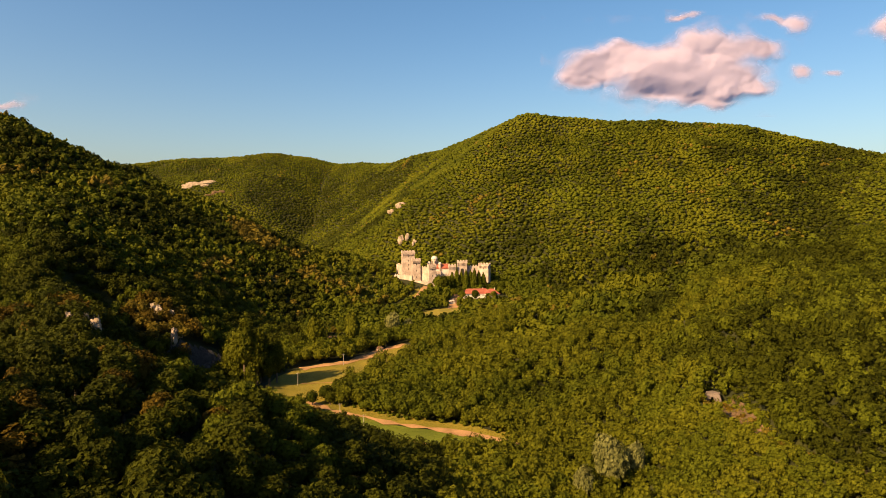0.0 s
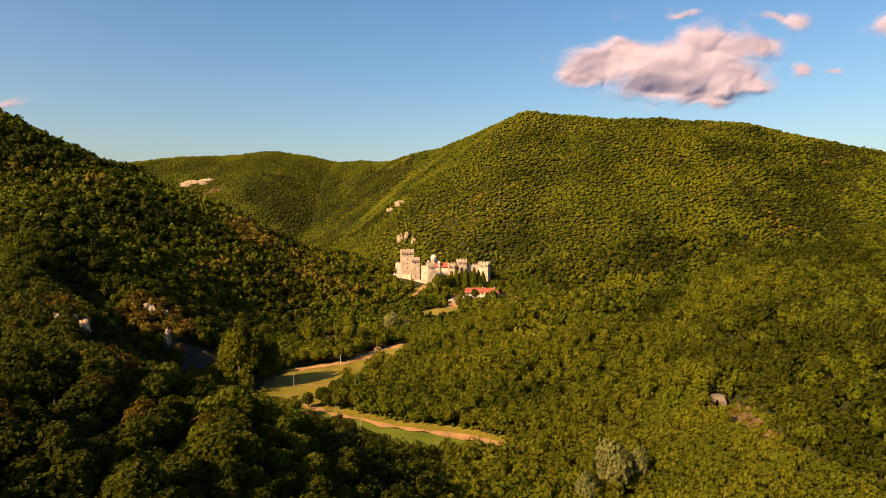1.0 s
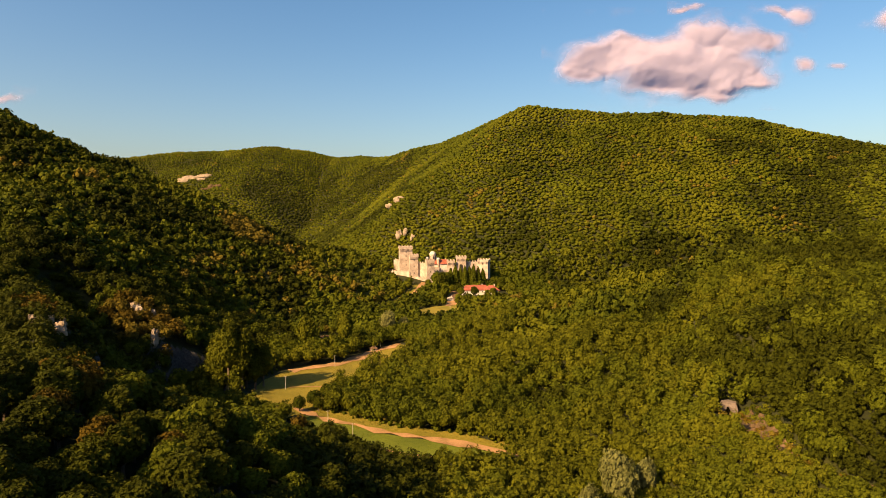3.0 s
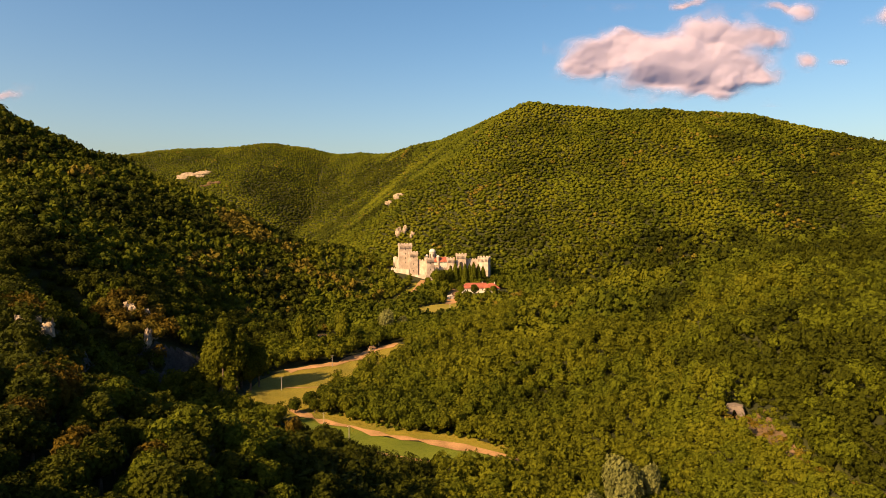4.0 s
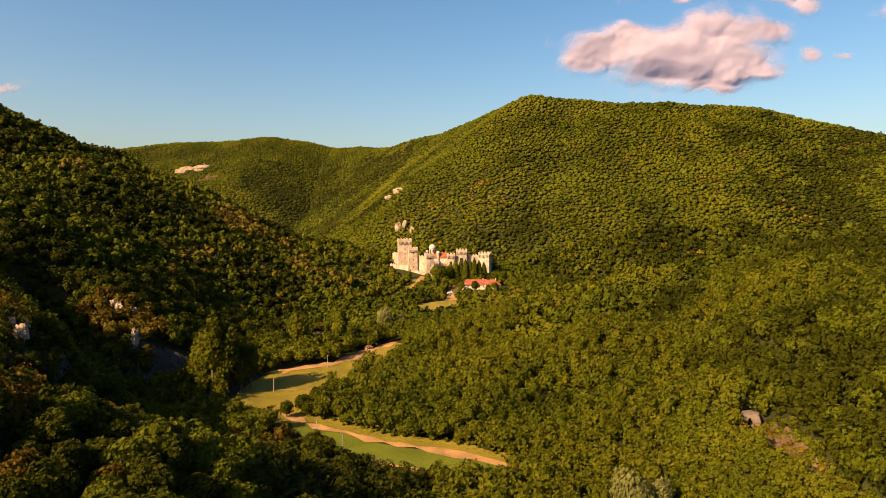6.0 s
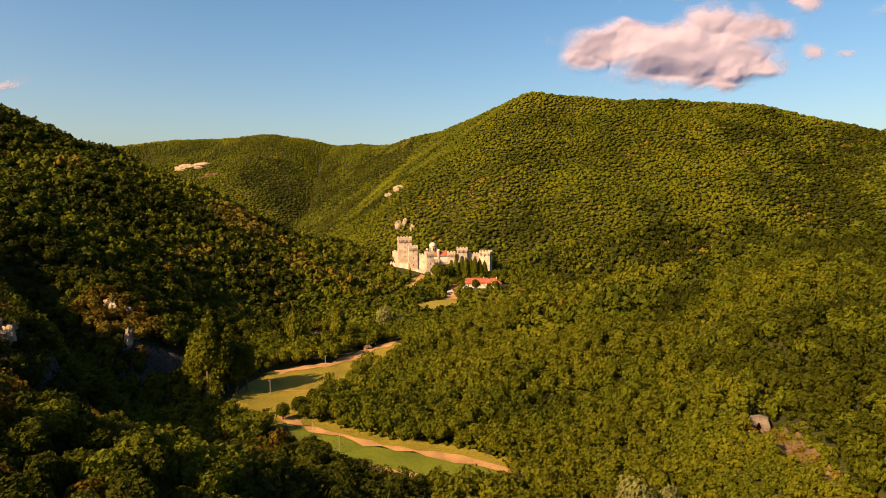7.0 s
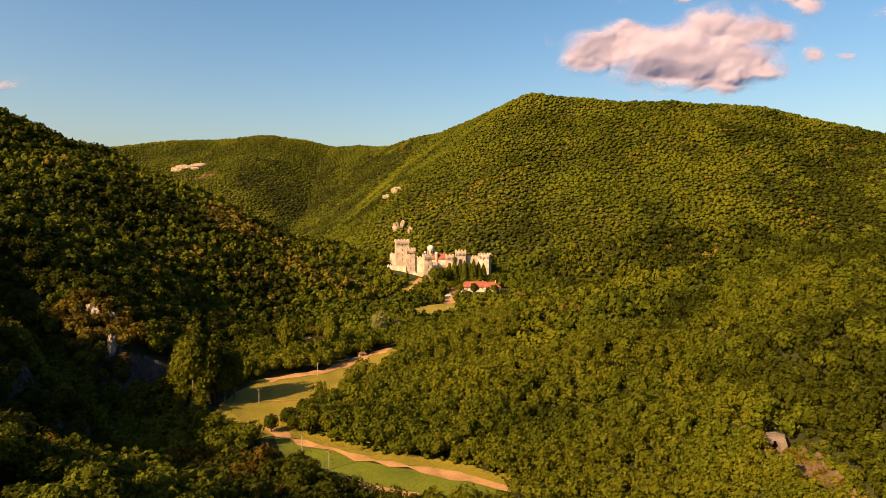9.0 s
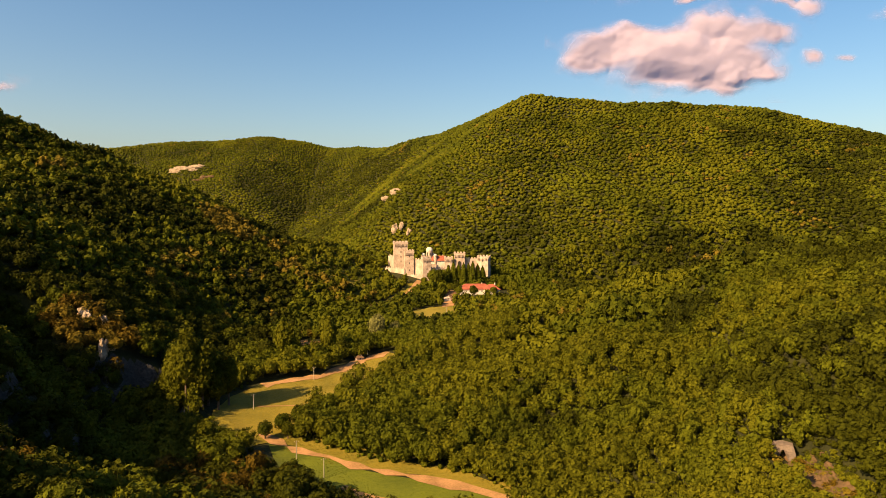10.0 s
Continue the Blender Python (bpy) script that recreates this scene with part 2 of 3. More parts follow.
# ---- mesh helpers ----
def mesh_from(name, verts, faces, mats, index=None):
    me = bpy.data.meshes.new(name)
    verts, faces = np.asarray(verts, np.float32), np.asarray(faces, np.int32)
    n, k = faces.shape
    me.vertices.add(len(verts))
    me.vertices.foreach_set("co", verts.ravel())
    me.loops.add(n * k)
    me.loops.foreach_set("vertex_index", faces.ravel())
    me.polygons.add(n)
    me.polygons.foreach_set("loop_start", np.arange(n, dtype=np.int32) * k)
    for m in mats:
        me.materials.append(m)
    if index is not None:
        me.polygons.foreach_set("material_index", np.asarray(index, np.int32))
    me.update(calc_edges=True)
    return me


def part(name, bm, mat, parent, label=""):
    me = bpy.data.meshes.new(name)
    bm.normal_update()
    bm.to_mesh(me)
    bm.free()
    me.materials.append(mat)
    ob = new(name, me)
    ob.parent = parent
    return tagged(ob, label)


def thing(name, m, label, category, group="", kind=""):
    ob = new(name)
    ob.matrix_world = m
    return tagged(ob, label, category, group, kind)


def box(bm, x0, x1, y0, y1, z0, z1, taper=0.0):
    c = Vector(((x0 + x1) / 2, (y0 + y1) / 2, 0))
    v = []
    for z, t in ((z0, 0), (z1, taper)):
        for x, y in ((x0, y0), (x1, y0), (x1, y1), (x0, y1)):
            v.append(bm.verts.new((x + (c.x - x) * t, y + (c.y - y) * t, z)))
    for f in ((3, 2, 1, 0), (4, 5, 6, 7), (0, 1, 5, 4), (1, 2, 6, 5), (2, 3, 7, 6), (3, 0, 4, 7)):
        bm.faces.new([v[i] for i in f])
    return bm


def boxed(*sizes, taper=0.0):
    return box(bmesh.new(), *sizes, taper=taper)


def drape(name, outline, mat, lift, step=4.0):
    """A sheet over the ground inside an outline in plan."""
    pts = np.array(outline, float)
    nx = np.arange(pts[:, 0].min(), pts[:, 0].max() + step, step)
    ny = np.arange(pts[:, 1].min(), pts[:, 1].max() + step, step)
    bm = bmesh.new()
    ring = [bm.verts.new((x, y, 0)) for x, y in outline]
    bm.faces.new(ring)
    for axis, lines in (((1, 0, 0), nx), ((0, 1, 0), ny)):
        for c in lines:
            bmesh.ops.bisect_plane(bm, geom=bm.verts[:] + bm.edges[:] + bm.faces[:], plane_co=Vector(axis) * float(c), plane_no=axis)
    bmesh.ops.triangulate(bm, faces=bm.faces[:])
    bm.verts.ensure_lookup_table()
    z = land([v.co.x for v in bm.verts], [v.co.y for v in bm.verts])
    for v, h in zip(bm.verts, z):
        v.co.z = h + lift
    bm.normal_update()
    for f in bm.faces:
        if f.normal.z < 0:
            f.normal_flip()
    me = bpy.data.meshes.new(name)
    bm.to_mesh(me)
    bm.free()
    me.materials.append(mat)
    return new(name, me)


def ribbon(line, width, wobble=0.25):
    """The outline of a track of that width along a line in plan."""
    left, right = [], []
    pts = [Vector(p) for p in line]
    fine = []
    for a, b in zip(pts, pts[1:]):
        k = max(2, int((b - a).length / 6))
        fine += [a.lerp(b, i / k) for i in range(k)]
    fine.append(pts[-1])
    for i, p in enumerate(fine):
        d = (fine[min(i + 1, len(fine) - 1)] - fine[max(i - 1, 0)]).normalized()
        nrm = Vector((-d.y, d.x))
        w = width * (0.5 + wobble * (random.random() - 0.5))
        left.append(tuple(p + nrm * w))
        right.append(tuple(p - nrm * w * (1 + wobble * (random.random() - 0.5))))
    return left + right[::-1]


def inside(x, y, outline):
    hit = np.zeros(x.shape, bool)
    for (x0, y0), (x1, y1) in zip(outline, outline[1:] + outline[:1]):
        if y0 != y1:
            hit ^= ((y0 > y) != (y1 > y)) & (x < (x1 - x0) * (y - y0) / (y1 - y0) + x0)
    return hit


# ---- ground ----
gx = np.concatenate([np.arange(-3600, -700, 50), np.arange(-700, -260, 14), np.arange(-260, -200, 6), np.arange(-200, -100, 2.5), np.arange(-100, 98, 6), np.arange(98, 146, 2.5), np.arange(146, 420, 6), np.arange(420, 1000, 14), np.arange(1000, 3601, 50)])
gy = np.concatenate([np.arange(-700, 60, 30), np.arange(60, 205, 6), np.arange(205, 435, 2.5), np.arange(435, 640, 6), np.arange(640, 1000, 9), np.arange(1000, 2100, 16), np.arange(2100, 3901, 50)])
GX, GY = np.meshgrid(gx, gy)
nx, ny = len(gx), len(gy)
quad = (np.arange(ny - 1)[:, None] * nx + np.arange(nx - 1)).ravel()
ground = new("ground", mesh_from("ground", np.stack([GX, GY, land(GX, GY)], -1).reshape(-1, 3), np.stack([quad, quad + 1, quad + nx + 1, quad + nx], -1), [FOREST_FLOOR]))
# Steep faces get the darkened cliff colour, which stands in for shade.
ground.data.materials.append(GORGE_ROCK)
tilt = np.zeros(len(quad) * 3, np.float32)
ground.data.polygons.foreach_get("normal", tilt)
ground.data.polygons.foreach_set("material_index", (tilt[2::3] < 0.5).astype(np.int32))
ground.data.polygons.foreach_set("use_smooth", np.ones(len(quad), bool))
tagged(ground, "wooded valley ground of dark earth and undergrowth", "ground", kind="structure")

FIELD = [(-112, 424), (-102, 450), (-68, 470), (-55, 494), (-33, 524), (-24, 512), (-29, 482), (-46, 450), (-62, 402), (-62, 374), (-80, 352), (-102, 366), (-108, 382), (-112, 398)]
LOWER_FIELD = [(-76, 366), (-58, 352), (-43, 344), (-25, 333), (2, 323), (20, 317), (28, 304), (-3, 298), (-36, 310), (-62, 330)]
MEADOW = [(-34, 676), (-6, 704), (22, 716), (24, 645), (6, 622), (-10, 636)]
FIELD_EDGE = ribbon([(-100, 447), (-84, 459), (-68, 468), (-55, 493), (-32, 523)], 7, 0.8)
TRACK = ribbon([(-80, 370), (-59, 352), (-43, 346), (-31, 337), (-9, 329), (17, 317), (35, 305), (52, 290)], 4.6, 0.9)
VERGE = ribbon([(-82, 378), (-60, 360), (-43, 353), (-30, 345), (-8, 336), (18, 325), (36, 312), (54, 296)], 13, 0.5)
LOWER_PATH = ribbon([(-34, 317), (-21, 308), (-4, 303)], 5)
FOOTPATH = ribbon([(-92, 408), (-69, 410)], 1.2)
ROAD_LINE = [(-70, 700), (-46, 734), (-30, 776), (-18, 822)]
UP_ROAD = ribbon(ROAD_LINE, 6)
ROADSIDE = ribbon([(p - 3, q - 8) for p, q in ROAD_LINE], 18)
YARD = [(8, 705), (20, 712), (28, 800), (16, 806), (10, 760)]
GRASSY = [(-125, 742), (-72, 722), (-62, 822), (-100, 852), (-145, 822)]
CLEARING = [(-104, 566), (-84, 560), (-76, 524), (-94, 518)]
CLEARING_TWO = [(-136, 556), (-122, 560), (-108, 528), (-122, 526)]
RAIL = ribbon([(120, 280), (119, 255), (120, 236), (127, 220), (138, 205)], 3)
CUTTING = [(121, 287), (125, 285), (127, 264), (124.5, 245), (121, 232), (117, 233), (119, 262)]
for name, outline, mat, lift, label, cat in (
        ("field", FIELD, GRASS, 0.35, "golden green mown meadow on the valley floor", "field"),
        ("field", LOWER_FIELD, GREEN_FIELD, 0.35, "green crop strip below the wooded spur", "field"),
        ("field", MEADOW, GRASS, 0.35, "small sunlit meadow below the monastery", "field"),
        ("slope_meadow", GRASSY, GRASS, 0.47, "sunny grass slope dotted with shrubs", "meadow"),
        ("verge", ROADSIDE, GRASS, 0.35, "dry grass verge along the pale road", "verge"),
        ("dirt_bank", FIELD_EDGE, DIRT, 0.60, "bare reddish earth along the meadow's edge", "dirt bank"),
        ("verge", VERGE, GRASS, 0.30, "dry grass verge under the wooded spur", "verge"),
        ("dirt_track", TRACK, DIRT, 0.65, "pale dirt track between crop strip and woods", "track"),
        ("dirt_track", LOWER_PATH, DIRT, 0.60, "patchy bare earth beside the crop strip", "track"),
        ("footpath", FOOTPATH, DIRT, 0.62, "narrow worn footpath across the meadow", "path"),
        ("road", UP_ROAD, DIRT, 0.6, "pale road climbing to the fortress walls", "road"),
        ("yard", YARD, DIRT, 0.6, "bare trodden yard beside the red roofed inn", "yard"),
        ("clearing", CLEARING, DIRT, 0.5, "sunlit clearing of bare earth among trees", "clearing"),
        ("clearing", CLEARING_TWO, DIRT, 0.5, "small shaded clearing of bare earth", "clearing"),
        ("cutting", CUTTING, RUST_ROCK, 0.5, "bare rusty earth slope beside the tunnel", "slope"),
        ("railway_bed", RAIL, RUST_ROCK, 0.6, "overgrown rusty track bed before the tunnel", "track bed")):
    tagged(drape(name, outline, mat, lift), label, cat, kind="structure")


# ---- woods ----
def crown(leaves, level, seed, tall=1.0, lumps=6, leaf=0.24):
    """Triangles of one tree's crown, about one unit in radius, its foot at z 0: a rough core and a cloud of leaf clumps."""
    rng = np.random.default_rng(seed)
    bm = bmesh.new()
    bmesh.ops.create_icosphere(bm, subdivisions=level, radius=1.0)
    core = np.array([v.co[:] for v in bm.verts])
    tris = np.array([[v.index for v in f.verts] for f in bm.faces])
    bm.free()
    bumps = rng.normal(size=(lumps, 3))
    bumps[:, 2] = np.abs(bumps[:, 2]) * 0.8
    bumps /= np.linalg.norm(bumps, axis=1)[:, None]
    reach = rng.uniform(0.12, 0.42, lumps)

    def radius(d):
        return 0.70 + (np.clip(d @ bumps.T, 0, 1) ** 5 * reach).max(1)

    shrink = 0.78 if leaves > 20 else 1.0
    stretch = np.array([1, 1, tall])
    verts = [core * (radius(core) * shrink * rng.uniform(0.80, 1.14, len(core)))[:, None] * stretch]
    faces = [tris]
    if leaves:
        d = rng.normal(size=(leaves, 3))
        d[:, 2] = np.where(d[:, 2] < -0.35, -d[:, 2], d[:, 2])
        d /= np.linalg.norm(d, axis=1)[:, None]
        p = d * (radius(d) * rng.uniform(0.80, 1.10, leaves))[:, None] * stretch
        nrm = d + rng.normal(size=(leaves, 3)) * 0.55 + [0, 0, 0.25]
        nrm /= np.linalg.norm(nrm, axis=1)[:, None]
        a = np.cross(nrm, rng.normal(size=(leaves, 3)))
        a /= np.linalg.norm(a, axis=1)[:, None]
        b = np.cross(nrm, a)
        size = leaf * rng.uniform(0.55, 1.3, leaves)[:, None]
        corners = np.stack([p - a * size, p - b * size * 0.8 + nrm * size * 0.25, p + a * size, p + b * size * 0.8], 1).reshape(-1, 3)
        i = len(core) + np.arange(leaves) * 4
        verts.append(corners)
        faces += [np.stack([i, i + 1, i + 2], -1), np.stack([i, i + 2, i + 3], -1)]
    v = np.concatenate(verts)
    v[:, 2] += 0.85 * tall
    return v, np.concatenate(faces)


def plant(name, x, y, size, templates, kinds, label, sink=0.0, mats=None):
    """One joined mesh of many trees."""
    rng = np.random.default_rng(len(x))
    z = land(x, y)
    which, turn = rng.integers(0, len(templates), len(x)), rng.uniform(0, 6.283, len(x))
    tall = rng.uniform(0.75, 1.3, len(x))
    V, F, M, start = [], [], [], 0
    for k, (tv, tf) in enumerate(templates):
        at = np.flatnonzero(which == k)
        c, s = np.cos(turn[at])[:, None], np.sin(turn[at])[:, None]
        r = size[at][:, None]
        v = np.stack([(tv[:, 0] * c - tv[:, 1] * s) * r + x[at][:, None], (tv[:, 0] * s + tv[:, 1] * c) * r + y[at][:, None],
                      tv[:, 2] * r * tall[at][:, None] + (z[at] + sink)[:, None]], -1)
        V.append(v.reshape(-1, 3))
        F.append((tf[None] + (start + np.arange(len(at)) * len(tv))[:, None, None]).reshape(-1, 3))
        M.append(np.repeat(kinds[at], len(tf)))
        start += len(at) * len(tv)
    ob = new(name, mesh_from(name, np.concatenate(V), np.concatenate(F), mats or LEAF, np.concatenate(M)))
    return tagged(ob, label, "trees", kind="stuff")


def scatter(x0, x1, y0, y1, step, seed):
    rng = np.random.default_rng(seed)
    x, y = np.meshgrid(np.arange(x0, x1, step), np.arange(y0, y1, step * 0.87))
    x[1::2] += step / 2
    x, y = x.ravel() + rng.uniform(-0.42, 0.42, x.size) * step, y.ravel() + rng.uniform(-0.42, 0.42, x.size) * step
    return x, y, rng


CUT_CLEAR = [(112, 284), (124, 287), (130, 270), (128, 250), (124, 234), (137, 203), (132, 198), (117, 228), (113, 250)]
CUT_BANK = [(123, 292), (138, 292), (140, 262), (138, 238), (144, 206), (137, 203), (124.5, 236), (129, 252), (130.5, 270), (125, 287)]
SCRUB = [(70, 236), (84, 290), (104, 306), (116, 284), (113, 250), (117, 228), (132, 198), (112, 190)]
FIELD_CLEAR = [(-118, 420), (-104, 456), (-66, 476), (-52, 500), (-30, 530), (-20, 512), (-26, 480), (-44, 448), (-60, 402), (-60, 372), (-78, 350), (-104, 364), (-116, 382)]
STRIP_CLEAR = [(-84, 376), (-58, 362), (-25, 343), (20, 327), (36, 306), (26, 294), (-4, 290), (-40, 302), (-72, 322)]
OPEN = [FIELD_CLEAR, STRIP_CLEAR, MEADOW, FIELD_EDGE, TRACK, LOWER_PATH, ROADSIDE, YARD, CLEARING, CLEARING_TWO, RAIL, [(115, 262), (121, 262), (123, 282), (116, 282)]]
WALLED = [(-68, 836), (-42, 815), (-6, 804), (8, 826), (72, 838), (70, 910), (-66, 910)]
INN_YARD = [(26, 738), (84, 744), (84, 806), (22, 806)]


def wooded(x, y):
    keep = np.ones(x.shape, bool)
    for outline in (*OPEN, WALLED, INN_YARD):
        keep &= ~inside(x, y, outline)
    steep = np.hypot(land(x + 2, y) - land(x - 2, y), land(x, y + 2) - land(x, y - 2)) / 4
    return keep & (steep < np.where(x > 0, 3.0, 1.3) + 1.4 * hashed(np.floor(x), np.floor(y), 8))


def species(x, y, rng):
    """Which leaves grow where: sunny olive woods on the right, rust patches on the left spur. Dark leaves on that spur,
    past the gully and in ravines put shade into the colour.
    """
    patch = rough_noise(x / 60, y / 60, 21) + rng.normal(0, 0.06, x.shape)
    k = np.where(patch > 0.10, 1, 0)
    k = np.where((x > 0) & (y < 760) & (patch > -0.02), 1, k)
    k = np.where((x > 100) & (y > 900) & (patch > 0.05), 1, k)
    # Past the gully, dark leaves carry part of the slope's shade.
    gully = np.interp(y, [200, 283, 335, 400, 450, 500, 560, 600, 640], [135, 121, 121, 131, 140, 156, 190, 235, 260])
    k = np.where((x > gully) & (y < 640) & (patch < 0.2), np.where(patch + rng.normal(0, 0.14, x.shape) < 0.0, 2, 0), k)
    # Crest foot: its shaded band is put in as darker leaves.
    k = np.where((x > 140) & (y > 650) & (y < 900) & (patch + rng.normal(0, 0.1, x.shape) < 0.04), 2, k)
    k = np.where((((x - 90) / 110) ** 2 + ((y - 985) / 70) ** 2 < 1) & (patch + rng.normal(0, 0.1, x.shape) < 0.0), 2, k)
    # Ravines far right and behind the fortress: shade painted by leaf colour.
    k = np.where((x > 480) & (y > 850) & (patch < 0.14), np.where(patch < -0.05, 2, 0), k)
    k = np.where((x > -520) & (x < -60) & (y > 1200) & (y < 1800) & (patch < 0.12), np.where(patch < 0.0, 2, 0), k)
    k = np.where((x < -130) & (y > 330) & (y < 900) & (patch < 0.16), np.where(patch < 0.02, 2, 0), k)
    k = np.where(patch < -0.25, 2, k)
    # Left spur: mostly dark leaves, in place of the hillside's shade.
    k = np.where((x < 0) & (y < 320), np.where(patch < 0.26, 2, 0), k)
    k = np.where((((x + 105) / 75) ** 2 + ((y - 775) / 95) ** 2 < 1) & (patch > -0.12), np.where(patch > 0.08, 5, 1), k)
    k = np.where((((x + 182) / 24) ** 2 + ((y - 416) / 22) ** 2 < 1) & (patch > -0.2), np.where(patch > 0.05, 3, 5), k)
    rust = rough_noise(x / 45, y / 45, 33) + rng.normal(0, 0.1, x.shape)
    k = np.where((x < -50) & (y < 330) & (rust > 0.2), 3, k)
    k = np.where(((x + 222) / 32) ** 2 + ((y - 772) / 34) ** 2 < 1 + patch, 5, k)
    return np.where((y > 500) & (rust > 0.34), 5, k)


NEAR_CROWNS = [crown(112, 1, s, 1.15, 9, 0.19) for s in range(8)]
MID_CROWNS = [crown(22, 1, 20 + s, 0.95, 10, 0.30) for s in range(10)]
HILL_CROWNS = [crown(4, 1, 40 + s, 0.70, 8, 0.42) for s in range(10)]
FAR_CROWNS = [crown(0, 1, 60 + s, 0.66, 6) for s in range(10)]

x, y, rng = scatter(-400, 400, 90, 570, 6.1, 1)
grove = (x > -128) & (x < -18) & (y > 128) & (y < 192)
valley = (x > -210) & (x < 60)
keep = (np.abs(x) < 0.74 * y + 30) & ((y < 450) | valley) & wooded(x, y) & ~grove & ~inside(x, y, SCRUB) & ~inside(x, y, CUT_CLEAR)
x, y = x[keep], y[keep]
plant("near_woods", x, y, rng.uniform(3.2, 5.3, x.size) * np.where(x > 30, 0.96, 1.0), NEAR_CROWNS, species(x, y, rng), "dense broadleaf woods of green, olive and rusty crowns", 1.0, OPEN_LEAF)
x, y, rng = scatter(-720, 720, 450, 900, 6.0, 2)
thin = inside(x, y, GRASSY) & (rng.uniform(0, 1, x.size) < 0.55)
keep = (np.abs(x) < 0.74 * y + 20) & wooded(x, y) & ~thin & ~((y < 570) & (x > -210) & (x < 60))
x, y = x[keep], y[keep]
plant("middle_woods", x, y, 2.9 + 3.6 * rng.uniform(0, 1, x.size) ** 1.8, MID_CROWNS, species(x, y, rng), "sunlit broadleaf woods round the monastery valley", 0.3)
for name, y0, y1, step, crowns, label in (("hillside_woods", 900, 1240, 5.6, HILL_CROWNS, "dense deciduous forest on the slope behind the fortress"),
                                          ("far_woods", 1240, 2060, 5.7, FAR_CROWNS, "continuous deciduous forest over the far mountainsides")):
    x, y, rng = scatter(-1250, 1150, y0, y1, step, int(y0))
    behind = y > np.interp(x, [p[0] for p in FAR_RIDGE], [p[1] for p in FAR_RIDGE]) + 45
    keep = (np.abs(x) < 0.73 * y + 20) & wooded(x, y) & ~behind
    x, y = x[keep], y[keep]
    plant(name, x, y, 3.3 + 2.2 * rng.uniform(0, 1, x.size) ** 1.6, crowns, species(x, y, rng), label, -0.9)


x, y, rng = scatter(-400, 400, 100, 450, 3.9, 9)
clear = wooded(x, y) & ~(inside(x, y, CUTTING) & (rng.uniform(0, 1, x.size) < 0.85))
keep = (np.abs(x) < 0.74 * y + 20) & clear & (x > np.where(y < 260, 10, -150))
x, y = x[keep], y[keep]
plant("undergrowth", x, y, rng.uniform(0.9, 2.1, x.size), [crown(2, 1, 80 + s, 0.9, 6, 0.5) for s in range(6)], species(x, y, rng), "shrubs and undergrowth between the trees", -0.2)
x, y, rng = scatter(66, 146, 188, 308, 3.3, 14)
keep = (inside(x, y, SCRUB) | inside(x, y, CUT_BANK)) & wooded(x, y) & ((x - 115.5) ** 2 + (y - 274) ** 2 > 30)
x, y = x[keep], y[keep]
plant("hillside_scrub", x, y, rng.uniform(1.9, 3.4, x.size), [crown(64, 1, 90 + s, 1.0, 8, 0.22) for s in range(6)], np.where(inside(x, y, CUT_BANK), 2, np.where(rough_noise(x / 14, y / 14, 61) > 0.0, 1, 0)), "low dense scrub on the slope below the tunnel", 0.3, OPEN_LEAF)
x, y, rng = scatter(108, 144, 196, 290, 2.0, 15)
bare = rough_noise(x / 6, y / 6, 63) + 0.3 * rng.normal(0, 0.3, x.size)
keep = inside(x, y, CUT_CLEAR) & ~inside(x, y, RAIL) & ~inside(x, y, [(114, 266), (122, 262), (123, 286), (116, 286)]) & ((bare > -0.2) | (x > 124))
x, y = x[keep], y[keep]
plant("dry_shrubs", x, y, rng.uniform(0.9, 2.0, x.size), [crown(40, 1, 96 + s, 0.9, 7, 0.26) for s in range(4)], np.where(x > 124.5, rng.choice([0, 2, 1], x.size), rng.choice([0, 1, 5, 3], x.size)), "dry yellowing shrubs along the railway cutting", -0.1, OPEN_LEAF)
x, y, rng = scatter(-210, 220, -130, 112, 7.4, 12)
keep = np.abs(x) > 0.74 * y - 60
x, y = x[keep], y[keep]
plant("valley_woods", x, y, rng.uniform(3.2, 5.4, x.size), FAR_CROWNS, species(x, y, rng), "broadleaf woods on the valley floor", 0.5)


def tufts(name, outline, step, kind, label, mat):
    """Low grass tufts over a field."""
    pts = np.array(outline)
    x, y, rng = scatter(pts[:, 0].min(), pts[:, 0].max(), pts[:, 1].min(), pts[:, 1].max(), step, 77 + kind)
    keep = inside(x, y, outline) & (rough_noise(x / 9, y / 9, 50) > -0.3)
    x, y = x[keep], y[keep]
    plant(name, x, y, rng.uniform(0.2, 0.5, x.size), [TUFT], np.zeros(x.size, int), label, 0.33, [mat])


TUFT = (np.array([(-1, -.2, 0), (1, .2, 0), (.2, .1, .7), (-.3, 1, 0), (.3, -1, 0), (0, 0, .6)]), np.array([(0, 1, 2), (3, 4, 5)]))
tufts("meadow_grass", FIELD, 1.1, 4, "dry golden grass tufts on the mown meadow", GRASS)
tufts("crop_rows", LOWER_FIELD, 1.3, 1, "low green crop plants on the field strip", GREEN_FIELD)
tufts("verge_grass", ROADSIDE, 1.5, 4, "dry grass tufts along the road", GRASS)
tufts("bank_grass", VERGE, 1.0, 1, "rough grass tufts on the verge", GRASS)
tufts("slope_grass", GRASSY, 1.6, 4, "dry grass tufts on the sunny slope", GRASS)


